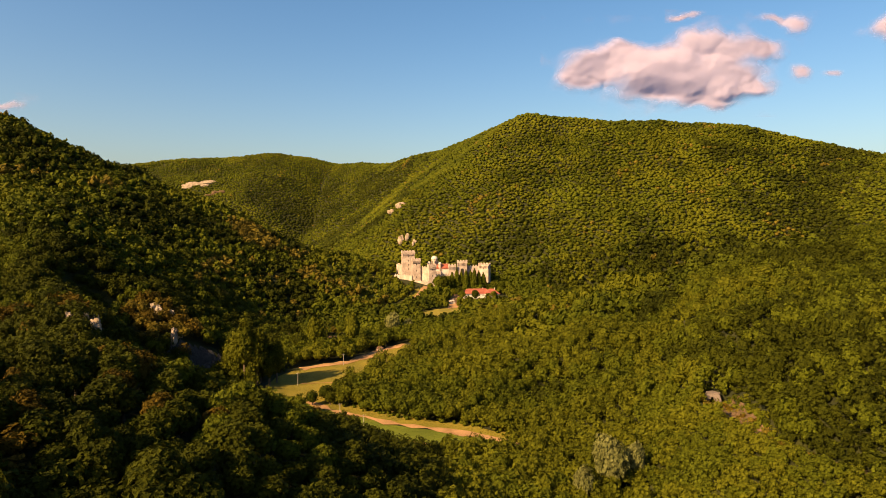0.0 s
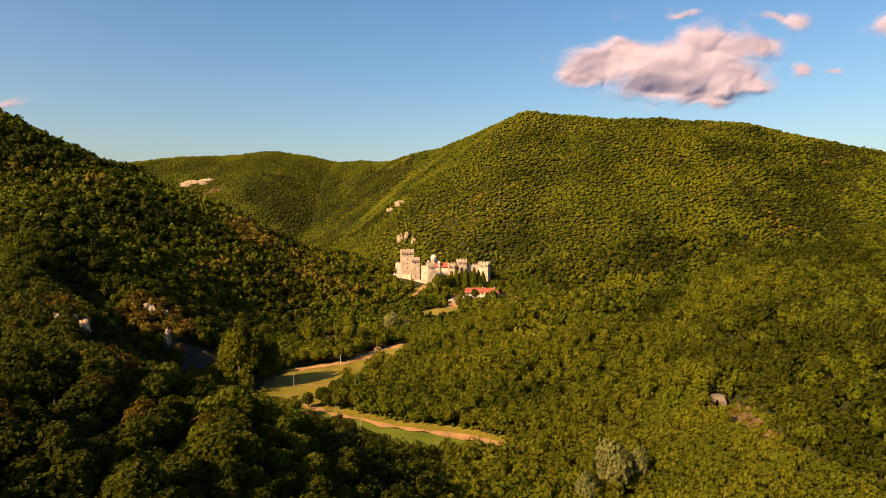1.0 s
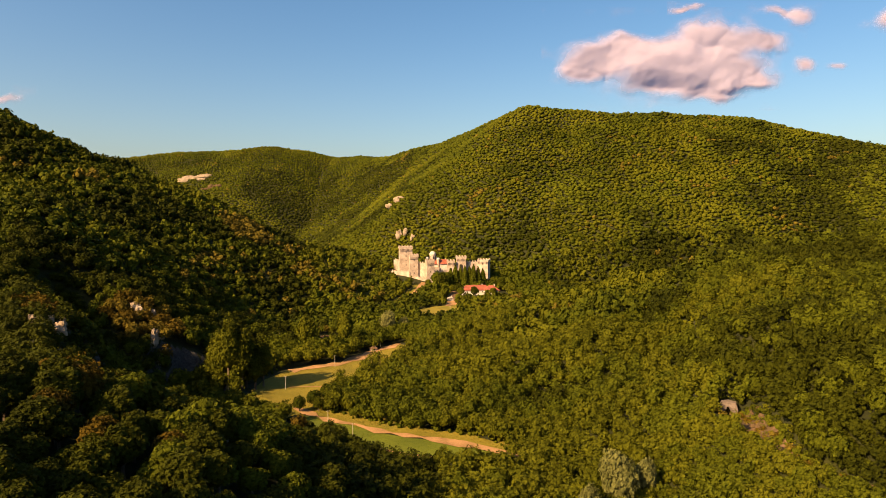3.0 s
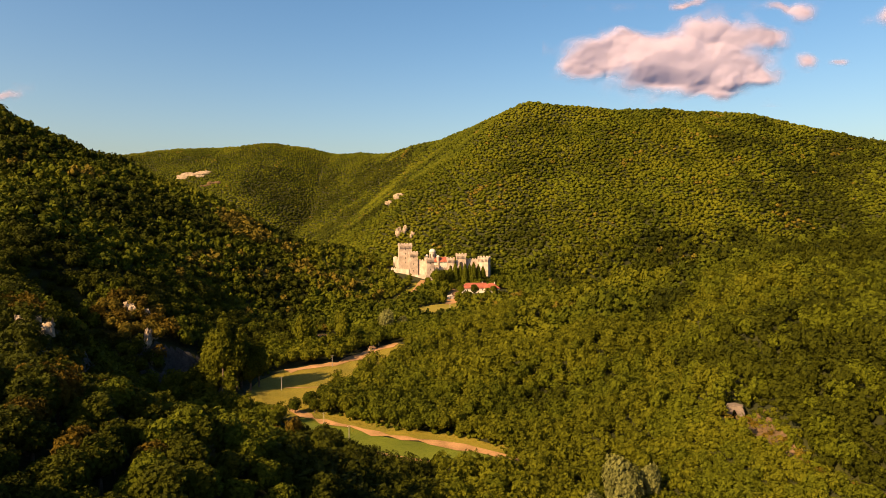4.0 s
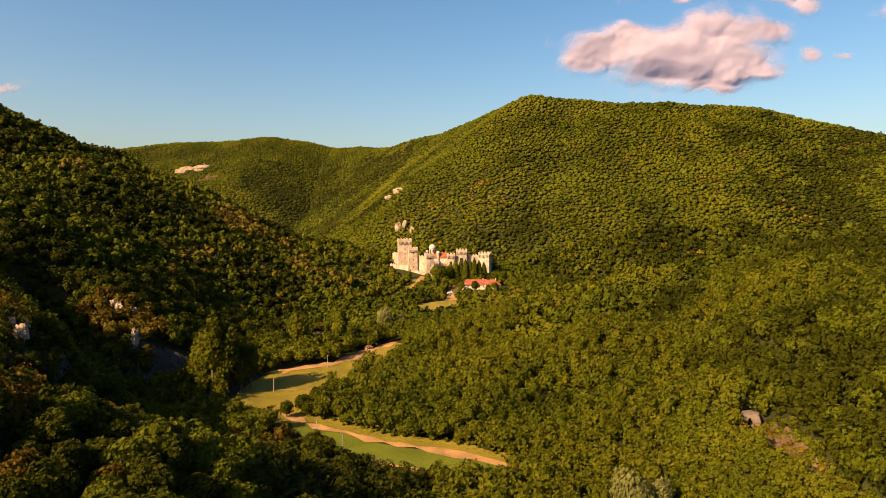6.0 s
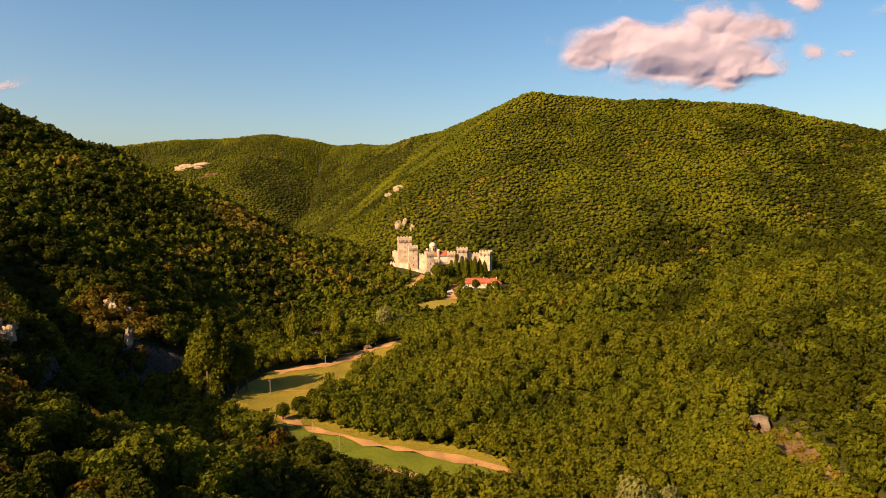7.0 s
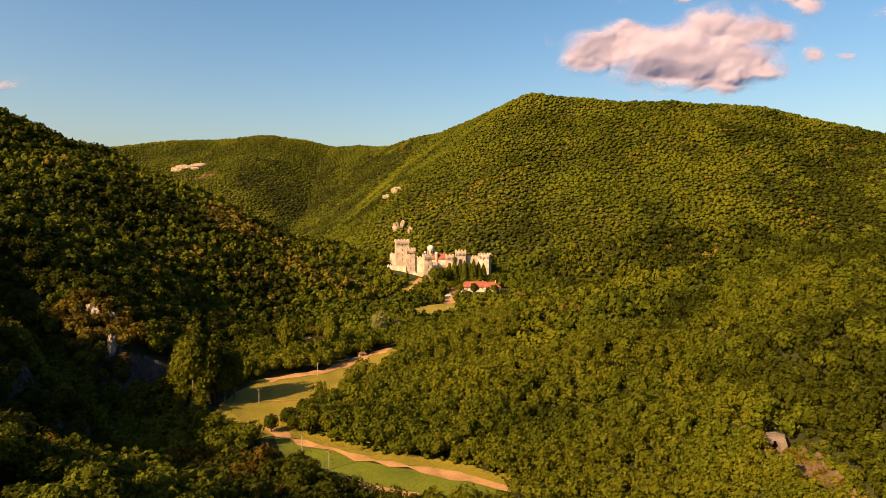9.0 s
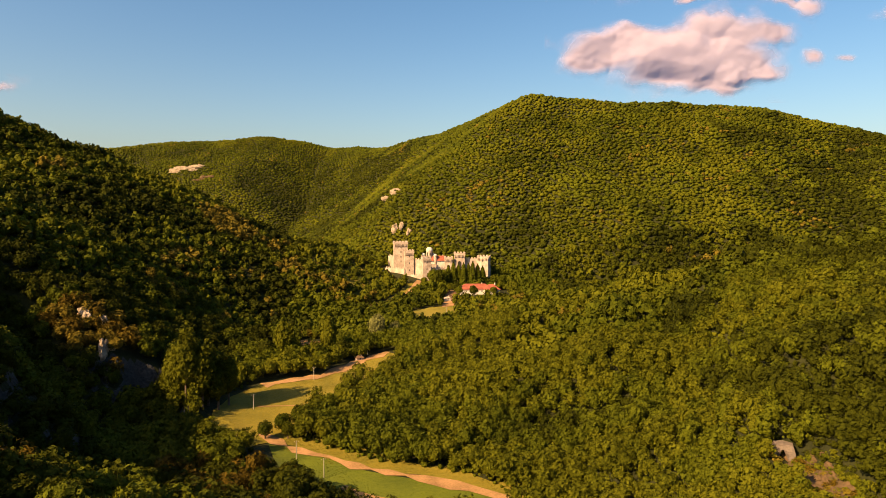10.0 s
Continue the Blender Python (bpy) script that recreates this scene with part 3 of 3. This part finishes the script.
# ---- monastery ----
def tower(name, x, y, yaw, w, d, h, base, label, merlons=4, corbels=True, slits=3, gate=0.0):
    """A crenellated stone tower with corbels, merlons and slit windows; base: height of its foot."""
    ob = thing(name, pose(x, y, base, 0, 0, yaw), label, "tower", "fortress towers")
    part("body", boxed(-w / 2, w / 2, -d / 2, d / 2, -8, h - 2, taper=0.03), STONE, ob)
    part("parapet", boxed(-w / 2 - .35, w / 2 + .35, -d / 2 - .35, d / 2 + .35, h - 3.6, h - 1.6), STONE, ob)
    mw = w / (2 * merlons - 1)
    for sx in range(merlons):
        for sy in (-1, 1):
            cx = -w / 2 + mw * (2 * sx + .5)
            part("merlon", boxed(cx - mw / 2, cx + mw / 2, sy * d / 2 - .5, sy * d / 2 + .5, h - 1.6, h), STONE, ob)
    for sy in range(1, merlons - 1):
        for sx in (-1, 1):
            cy = -d / 2 + d / (2 * merlons - 1) * (2 * sy + .5)
            part("merlon", boxed(sx * w / 2 - .5, sx * w / 2 + .5, cy - mw / 2, cy + mw / 2, h - 1.6, h), STONE, ob)
    if corbels:
        n = merlons * 2
        for i in range(n):
            cx = -w / 2 + w * (i + .5) / n
            part("corbel", boxed(cx - .35, cx + .35, -d / 2 - .75, -d / 2 + .3, h - 6.2, h - 3.6), STONE, ob)
    for i in range(slits):
        cz = h * (0.25 + 0.5 * i / max(slits - 1, 1))
        part("window", boxed(-.45, .45, -d / 2 - .02, -d / 2 + .5, cz, cz + 2.0), DARK, ob)
    if gate:
        bm = bmesh.new()
        arc = [(gate * math.cos(a), h * .62 + gate * math.sin(a)) for a in np.linspace(0, math.pi, 9)]
        ring = [(gate, h * .2), *arc, (-gate, h * .2)]
        for fy in (-d / 2 - .06, -d / 2 + .9):
            bm.faces.new([bm.verts.new((p, fy, q)) for p, q in ring])
        bm.verts.ensure_lookup_table()
        for i in range(len(ring)):
            j = (i + 1) % len(ring)
            bm.faces.new([bm.verts[i], bm.verts[j], bm.verts[j + len(ring)], bm.verts[i + len(ring)]])
        part("arched_opening", bm, DARK, ob, "tall dark arched opening")
    return ob


def curtain(x0, y0, x1, y1, base, h, thick=2.6):
    """A crenellated curtain wall from one point of the plan to another."""
    a, b = Vector((x0, y0)), Vector((x1, y1))
    length = (b - a).length
    ob = thing("curtain_wall", pose(x0, y0, base, 0, 0, math.degrees(math.atan2(y1 - y0, x1 - x0))), "pale stone crenellated curtain wall between towers", "wall", "curtain walls")
    part("wall", boxed(0, length, -thick / 2, thick / 2, -9, h), STONE, ob)
    n = max(2, int(length / 3.2))
    for i in range(n):
        c = length * (i + .5) / n
        part("merlon", boxed(c - .8, c + .8, -thick / 2, -thick / 2 + .8, h, h + 1.6), STONE, ob)
    return ob


tower("keep_tower", -43, 862, 8, 17, 17, 34, 29, "massive square pale stone keep with battlements", 5, True, 4)
tower("wall_tower", -31.5, 844, 8, 11, 11, 34, 19.5, "square pale stone tower beside the keep", 4)
tower("wall_tower", -10.5, 833, 14, 10, 10, 33, 14, "slender pale stone corner tower above the road", 4)
tower("wall_tower", 16.5, 842, 0, 9.5, 10, 31, 15, "pale stone wall tower beside the red roof", 3, True, 0, 1.7)
tower("wall_tower", 30, 846, 0, 13, 11, 34, 17, "broad pale stone wall tower with open back", 4, True, 0, 2.2)
tower("wall_tower", 60, 848, -18, 14, 13, 30, 17, "square pale stone tower at the fortress corner", 4)
curtain(-27, 845, -14, 836, 15, 27)
curtain(-6, 835, 13, 842, 14, 18)
curtain(36, 846, 54, 848, 17, 26)
curtain(20, 843, 25, 845, 17, 24)
curtain(-50, 862, -60, 900, 28, 14)
curtain(62, 852, 66, 905, 16, 22)
curtain(-60, 900, 66, 905, 20, 16)
curtain(-60, 850, -36, 838, 23, 8)
curtain(-36, 838, -14, 828, 15, 9)


def dome(bm, r, z, squash=1.0, steps=14):
    rings = []
    for i in range(6):
        a = i / 5 * math.pi / 2
        rr, zz = r * math.cos(a), z + r * squash * math.sin(a)
        rings.append([bm.verts.new((rr * math.cos(k * 6.2832 / steps), rr * math.sin(k * 6.2832 / steps), zz)) for k in range(steps)] if i < 5 else [bm.verts.new((0, 0, zz))])
    for r0, r1 in zip(rings, rings[1:]):
        for k in range(steps):
            j = (k + 1) % steps
            bm.faces.new([r0[k], r0[j], r1[j], r1[k]] if len(r1) > 1 else [r0[k], r0[j], r1[0]])
    bm.faces.new(rings[0][::-1])
    return bm


def drum(r, z0, z1, x=0, y=0, steps=14):
    bm = bmesh.new()
    bmesh.ops.create_cone(bm, cap_ends=True, segments=steps, radius1=r, radius2=r, depth=z1 - z0, matrix=Matrix.Translation((x, y, (z0 + z1) / 2)))
    return bm


church = thing("church", pose(-7, 868, 18, 0, 0, 10), "pale stone domed church inside the fortress", "church")
part("nave", boxed(-7, 7, -12, 14, -4, 17), STONE, church)
part("drum", drum(4.2, 17, 33), STONE, church)
part("dome", dome(bmesh.new(), 4.6, 33, 1.0), LEAD, church, "pale lead dome")
for k in range(8):
    a = k * 6.2832 / 8
    part("window", boxed(4.2 * math.cos(a) - .4, 4.2 * math.cos(a) + .4, 4.2 * math.sin(a) - .4, 4.2 * math.sin(a) + .4, 25, 31), DARK, church)
for sx, sy in ((6, -9), (6, 9), (-6, 9)):
    part("small_drum", drum(2.1, 17, 27, sx, sy), STONE, church)
    bm = dome(bmesh.new(), 2.4, 27, 1.0)
    bmesh.ops.translate(bm, vec=(sx, sy, 0), verts=bm.verts[:])
    part("small_dome", bm, LEAD, church, "small pale lead dome")


def house(name, x, y, base, yaw, w, d, h, rise, label, windows=6, wall=RENDERED, over=1.0, roof=ROOF):
    """A plastered house with a hipped tiled roof, windows and a porch."""
    ob = thing(name, pose(x, y, base, 0, 0, yaw), label, "house")
    part("wall", boxed(-w / 2, w / 2, -d / 2, d / 2, -4, h), wall, ob)
    bm = bmesh.new()
    e, hip = over, d / 2 * 0.9
    v = [bm.verts.new(p) for p in ((-w / 2 - e, -d / 2 - e, h - .2), (w / 2 + e, -d / 2 - e, h - .2), (w / 2 + e, d / 2 + e, h - .2), (-w / 2 - e, d / 2 + e, h - .2), (-w / 2 + hip, 0, h + rise), (w / 2 - hip, 0, h + rise))]
    for f in ((0, 1, 5, 4), (1, 2, 5), (2, 3, 4, 5), (3, 0, 4), (3, 2, 1, 0)):
        bm.faces.new([v[i] for i in f])
    part("roof", bm, roof, ob, "red tiled hipped roof" if roof is ROOF else "")
    part("chimney", boxed(w * .2, w * .2 + 1, 0, 1, h + rise * .4, h + rise + 1.2), STONE, ob)
    for i in range(windows):
        cx = -w / 2 + w * (i + .5) / windows
        win = part("window", boxed(cx - .6, cx + .6, -d / 2 - .06, -d / 2 + .2, h * .40, h * .40 + 1.5), DARK, ob)
        part("sill", boxed(cx - .8, cx + .8, -d / 2 - .25, -d / 2 + .1, h * .40 - .2, h * .40), RENDERED, win)
    return ob


house("inn", 46, 790, 8.5, 6, 36, 14, 5.0, 5.5, "long white inn with a red tiled roof", 8)
house("inn_wing", 64, 784, 8.5, 6, 17, 14, 5.5, 5.5, "white side wing with a red tiled roof", 4)
house("lodging_house", 5, 864, 17, 4, 22, 9, 22, 6, "monks' lodging with a red roof behind the walls", 6)
house("shed", -50, 506, 0, 30, 5, 3.5, 2.4, 1.3, "small tan hut at the meadow edge", 1, STONE, 0.5, WOOD)
house("shed", -133, 541, 2.2, 10, 8, 5, 2.8, 1.4, "low shaded shed among valley trees", 2, STONE, 0.6, LEAD)
house("shed", 14, 742, 7, 20, 6, 4, 2.6, 1.4, "small pale shed beside the trodden yard", 1, RENDERED, 0.5, STONE)

# ---- tunnel and rocks ----
portal_at, pz = (120, 283), 22.0
portal = thing("tunnel_portal", pose(*portal_at, pz - 0.5, 0, 0, -25), "weathered stone tunnel mouth in the hillside", "tunnel portal")
portal.scale = (0.8, 0.8, 0.8)
bm = bmesh.new()
arch = [(2.0 * math.cos(a), 2.6 + 2.0 * math.sin(a)) for a in np.linspace(0, math.pi, 11)]
outer = [(4.5, 0), (4.5, 3.5), (3.6, 6.2), (0, 6.8), (-3.6, 6.2), (-4.5, 3.5), (-4.5, 0)]
front = [(2.0, 0), *arch, (-2.0, 0), *outer[::-1]]
fv = [bm.verts.new((p, -.8, q)) for p, q in front]
bv = [bm.verts.new((p, 5.0, q)) for p, q in front]
bm.faces.new(fv)
for i in range(len(front)):
    j = (i + 1) % len(front)
    bm.faces.new([fv[j], fv[i], bv[i], bv[j]])
bmesh.ops.triangulate(bm, faces=[f for f in bm.faces if len(f.verts) > 4])
part("surround", bm, OLD_STONE, portal)
part("tunnel_bore", boxed(-2.4, 2.4, 5.0, 5.6, 0, 5.2), DARK, portal, "dark tunnel interior")
part("coping", boxed(-3.4, 3.4, -1.0, -.5, 6.5, 6.9), OLD_STONE, portal)


def outcrop(x, y, sizes, seed, mat, label, lift=0.0, group="rock outcrops"):
    """A broken rock outcrop of sharp displaced boulders."""
    rng = random.Random(seed)
    w, d, h, n = sizes
    ob = thing("rock_outcrop", pose(x, y, float(land(x, y))), label, "rock", group)
    for i in range(n):
        px, py = rng.uniform(-w, w) / 2, rng.uniform(-d, d) / 2
        r = rng.uniform(0.5, 1.0)
        bm = bmesh.new()
        bmesh.ops.create_icosphere(bm, subdivisions=3, radius=1.0)
        pz = float(land(x + px, y + py) - land(x, y)) + lift
        sx, sy, sz = w * 0.22 * r, max(d * 0.22 * r, 1.0), h * r * rng.uniform(.6, 1.1)
        for v in bm.verts:
            c = v.co.copy()
            k = 1 + 0.45 * noise.noise(c * 1.7 + Vector((seed, i, 0))) + 0.3 * noise.noise(c * 4.1 + Vector((i, seed, 2))) + 0.15 * noise.noise(c * 9 + Vector((i, 2, seed)))
            v.co = Vector((px + c.x * sx * k, py + c.y * sy * k, pz + c.z * sz * k))
        part("boulder", bm, mat, ob)
    return ob


ROCK_LABEL = "pale broken limestone outcrop among the trees"
outcrop(-664, 1775, (70, 20, 6, 16), 1, ROCK, "long pale limestone cliff on the far hillside", 4)
outcrop(-600, 1720, (40, 20, 6, 8), 2, RUST_ROCK, "rusty bare scree below the far cliff", 4)
outcrop(-80, 1190, (34, 10, 5, 8), 3, ROCK, ROCK_LABEL, 5)
outcrop(-58, 1050, (16, 8, 7, 6), 4, ROCK, "pointed limestone pinnacles above the fortress", 7)
outcrop(-42, 1030, (9, 6, 6, 4), 5, ROCK, "pointed limestone pinnacles above the fortress", 6)
outcrop(203, 694, (16, 10, 6, 7), 6, RUST_ROCK, "bare rusty slope at the wood's edge", 5)
outcrop(-166, 294, (14, 10, 5, 7), 7, ROCK, ROCK_LABEL, 5)
outcrop(-168, 408, (9, 12, 6, 7), 8, ROCK, "weathered limestone crag over the gorge", 2)
outcrop(-184, 424, (16, 10, 5, 6), 9, ROCK, "broken limestone ledges above the gorge", 4)
outcrop(126, 277, (4, 6, 1.0, 6), 10, RUST_ROCK, "crumbling cutting beside the tunnel", 1)
outcrop(124, 264, (5, 10, 1.5, 9), 11, RUST_ROCK, "crumbling rusty cutting above the track bed", 1)
outcrop(121, 243, (5, 10, 1.5, 9), 12, RUST_ROCK, "crumbling rusty cutting above the track bed", 1)

# ---- single trees ----
def leafy_mesh(name, template, mat):
    return mesh_from(name, template[0], template[1], [mat])


def trunk_mesh(height, r):
    bm = bmesh.new()
    bmesh.ops.create_cone(bm, cap_ends=True, segments=8, radius1=r, radius2=r * .45, depth=height, matrix=Matrix.Translation((0, 0, height / 2)))
    for k in range(5):
        a = k * 1.2566
        m = Matrix.Translation((0, 0, height * (.5 + .08 * k))) @ Euler((radians(48), 0, a)).to_matrix().to_4x4() @ Matrix.Translation((0, 0, height * .2))
        bmesh.ops.create_cone(bm, cap_ends=True, segments=6, radius1=r * .4, radius2=r * .12, depth=height * .4, matrix=m)
    me = bpy.data.meshes.new("trunk")
    bm.to_mesh(me)
    bm.free()
    me.materials.append(BARK)
    return me


CROWN_MESHES = {k: [leafy_mesh("crown", crown(900, 2, 100 + 7 * k + s, 1.15, 12, 0.125), OPEN_LEAF[k]) for s in range(3)] for k in range(6)}
CROWN_MESHES[6] = [leafy_mesh("crown", crown(1100, 2, 300 + s, 2.1, 14, 0.14), OPEN_LEAF[1]) for s in range(3)]
TRUNK = trunk_mesh(1.0, 0.05)
TREE_WORDS = ["leafy green broadleaf tree in the woods", "olive green broadleaf tree catching the sun", "dark green broadleaf tree in the woods", "rusty orange tree turning to autumn", "pale silvery green willow by the river", "dry yellowing tree among green woods", "tall bushy poplar"]


def tree(x, y, size, kind, tall=1.0, variant=0, label="", group="woodland trees", foot=0.45):
    z = float(land(x, y))
    ob = thing("tree", pose(x, y, z - .2, 0, 0, (x * 37 + y * 91) % 360), label or TREE_WORDS[kind], "tree", group)
    t = new("trunk", TRUNK)
    t.parent, t.scale = ob, (size * 2.2, size * 2.2, size * (foot + (2.2 if kind == 6 else 1.1) * tall))
    c = new("crown", CROWN_MESHES[kind][variant % 3])
    c.parent, c.location, c.scale = ob, (0, 0, size * foot), (size, size, size * tall)
    return ob


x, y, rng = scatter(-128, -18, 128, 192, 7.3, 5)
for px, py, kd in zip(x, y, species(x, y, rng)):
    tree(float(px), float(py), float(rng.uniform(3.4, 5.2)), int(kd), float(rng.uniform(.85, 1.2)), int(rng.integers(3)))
for px, py, sz, tl in ((-135, 402, 5.6, 2.4), (-129, 396, 6.0, 2.7), (-123, 391, 6.2, 2.9), (-116, 394, 6.0, 2.7), (-126, 404, 6.0, 3.0), (-117, 405, 5.8, 2.8), (-110, 400, 5.4, 2.3), (-108, 410, 5.6, 2.5)):
    tree(px, py, sz * 1.05, 6, tl / 2, int(px) % 3, "tall bushy poplar casting shade on the meadow", "poplars", 0.25)
for px, py, sz, tl, kd in ((-101, 505, 7.5, 1.7, 1), (-73, 516, 7, 1.9, 1), (-62, 508, 5, 1.3, 2), (-43, 560, 7, 1.4, 4), (-30, 566, 5, 1.3, 4), (-112, 500, 6, 1.3, 2)):
    tree(px, py, sz, kd, tl, int(sz * 2) % 3, "", "valley trees", 0.25)
for px, py, sz, kd in ((-64, 380, 4.6, 1), (-70, 372, 4.2, 0), (-60, 372, 4.6, 1), (-57, 386, 4.8, 1), (-76, 364, 3.6, 0), (-54, 378, 4.6, 0), (-66, 366, 3.4, 1)):
    tree(px, py, sz, kd, 1.1, int(sz * 5) % 3, "", "trees at the meadow corner", 0.2)
tree(64, 246, 7.0, 4, 1.55, 0, "large pale willow by the river", "willows", 0.3)
tree(52, 240, 4.5, 4, 1.5, 1, "pale willow by the river", "willows", 0.3)
tree(75, 250, 4.5, 4, 1.5, 2, "pale willow by the river", "willows", 0.3)


def conifer(x, y, h, r):
    z = float(land(x, y))
    ob = thing("conifer", pose(x, y, z - .2, 0, 0, x * 53 % 360), "dark pointed conifer below the fortress wall", "tree", "conifers")
    part("trunk", drum(.3, 0, h * .3, steps=7), BARK, ob)
    rng = np.random.default_rng(int(x * 10) + 5000)
    bm = bmesh.new()
    for i in range(420):
        u = rng.uniform(0.05, 1) ** 0.8
        a, rr = rng.uniform(0, 6.283), r * (1 - u) ** 0.62 * rng.uniform(.75, 1.15) + .15
        p = Vector((rr * math.cos(a), rr * math.sin(a), h * u))
        out, side, s = Vector((math.cos(a), math.sin(a), -.5)), Vector((-math.sin(a), math.cos(a), 0)), r * .26
        bm.faces.new([bm.verts.new(p - side * s * .7), bm.verts.new(p + out * s), bm.verts.new(p + side * s * .7), bm.verts.new(p - out * s + Vector((0, 0, s)))])
    part("crown", bm, LEAF[0], ob)
    return ob


for px, py, h in ((16, 822, 19), (22, 820, 24), (28, 823, 22), (34, 821, 24), (40, 824, 23), (45, 822, 25), (51, 825, 22), (57, 827, 20)):
    conifer(px, py, h * 1.2, 6.2)
for px, py, sz, kd in ((-2, 812, 7.5, 0), (4, 808, 8, 2), (10, 814, 8, 0), (-12, 806, 4, 1), (24, 784, 5.5, 2), (43, 766, 5.0, 2), (27, 770, 4.5, 0), (17, 792, 4, 1), (8, 778, 5, 0), (70, 830, 5, 1), (80, 826, 6, 0), (66, 774, 4, 1)):
    tree(px, py, sz, kd, 1.2, int(sz) % 3, "", "trees below the fortress", 0.2)


# ---- poles ----
def utility_pole(x, y, h=8.5):
    z = float(land(x, y))
    ob = thing("utility_pole", pose(x, y, z, 0, 0, 25), "slim pale concrete utility pole beside the meadow", "utility pole", "utility poles")
    bm = bmesh.new()
    bmesh.ops.create_cone(bm, cap_ends=True, segments=10, radius1=.22, radius2=.13, depth=h + 1, matrix=Matrix.Translation((0, 0, h / 2 - .5)))
    part("pole", bm, CONCRETE, ob)
    part("crossarm", boxed(-.9, .9, -.07, .07, h - .7, h - .55), WOOD, ob)
    for sx in (-.8, 0, .8):
        part("insulator", drum(.07, h - .55, h - .25, sx, 0, 8), RENDERED, ob)


for px, py in ((-93, 404), (-57, 343.5), (-72, 459), (-46, 521), (12, 660), (-42, 326)):
    utility_pole(px, py)

# ---- clouds ----
CLOUD_DISTANCE = 3500.0


def cloud(blobs, seed, label):
    """A bank of vapour far off: a relief of billows with thin edges. blobs: centre and half sizes in metres, across and up."""
    b = np.array(blobs, float)
    x0, x1 = (b[:, 0] - b[:, 2] * 1.5).min(), (b[:, 0] + b[:, 2] * 1.5).max()
    z0, z1 = (b[:, 1] - b[:, 3] * 1.5).min(), (b[:, 1] + b[:, 3] * 1.5).max()
    step = 8.0
    X, Z = np.meshgrid(np.arange(x0, x1, step), np.arange(z0, z1, step))
    warp = rough_noise(X / 140, Z / 110, seed, 4)
    wx, wz = X + 110 * rough_noise(X / 150, Z / 150, seed + 5, 4), Z + 80 * rough_noise(X / 120, Z / 120, seed + 9, 4)
    r2 = ((wx[..., None] - b[:, 0]) / b[:, 2]) ** 2 + ((wz[..., None] - b[:, 1]) / b[:, 3]) ** 2
    dome_ = np.sqrt(np.clip(1.25 - r2, 0, None)) * b[:, 3]
    bulge = dome_.max(-1)
    dens = np.clip(np.exp(-r2 * 1.6).sum(-1) * 0.9 + warp * 0.9 - 0.10, 0, 1)
    dens = dens * dens * (3 - 2 * dens)
    Y = CLOUD_DISTANCE - 0.38 * bulge - min(1.0, (x1 - x0) / 1500) * (95 * rough_noise(X / 420, Z / 150, seed + 2, 2) + 15 * rough_noise(X / 90, Z / 60, seed + 6, 3)) * dens
    n, m = X.shape
    q = (np.arange(n - 1)[:, None] * m + np.arange(m - 1)).ravel()
    faces = np.stack([q, q + 1, q + m + 1, q + m], -1)
    faces = faces[dens.ravel()[faces].max(1) > 0.004]
    used = np.unique(faces)
    back = np.zeros(n * m, np.int64)
    back[used] = np.arange(len(used))
    me = mesh_from("cloud", np.stack([X, Y, Z], -1).reshape(-1, 3)[used], back[faces], [CLOUD])
    me.polygons.foreach_set("use_smooth", np.ones(len(faces), bool))
    at = me.attributes.new("vapour", "FLOAT", "POINT")
    at.data.foreach_set("value", dens.ravel()[used].astype(np.float32) * 0.96)
    return tagged(new("cloud", me), label, "cloud", "clouds", kind="structure")


def at_sky(px, py, rx, ry):
    k = CLOUD_DISTANCE / 1120
    return ((px - 784) * k + 40, 105 + (384 - py) * k, rx * k, ry * k)


cloud([at_sky(*p) for p in ((1045, 115, 62, 32), (1095, 92, 55, 27), (1150, 115, 110, 42), (1200, 130, 140, 44), (1235, 72, 58, 32), (1300, 88, 75, 34), (1350, 84, 45, 24), (1290, 142, 90, 24), (1180, 160, 110, 26), (1020, 140, 40, 24), (1250, 182, 60, 14), (1330, 160, 60, 16))], 3, "large pink and lavender cumulus cloud over the mountain")
cloud([at_sky(*p) for p in ((1398, 44, 32, 18), (1355, 36, 34, 10))], 11, "small pink cloud puff beside the large cumulus")
cloud([at_sky(*p) for p in ((1540, 56, 36, 22), (1570, 44, 34, 26))], 17, "pink and white cloud at the edge of the sky")
cloud([at_sky(*p) for p in ((1212, 28, 22, 8), (1190, 32, 14, 5))], 23, "thin wisp of pink cloud")
cloud([at_sky(*p) for p in ((1460, 127, 20, 9), (1415, 126, 20, 13))], 29, "thin wisp of pink cloud")
cloud([at_sky(*p) for p in ((20, 190, 40, 9), (-30, 180, 40, 12))], 31, "faint pink cloud above the near hill")
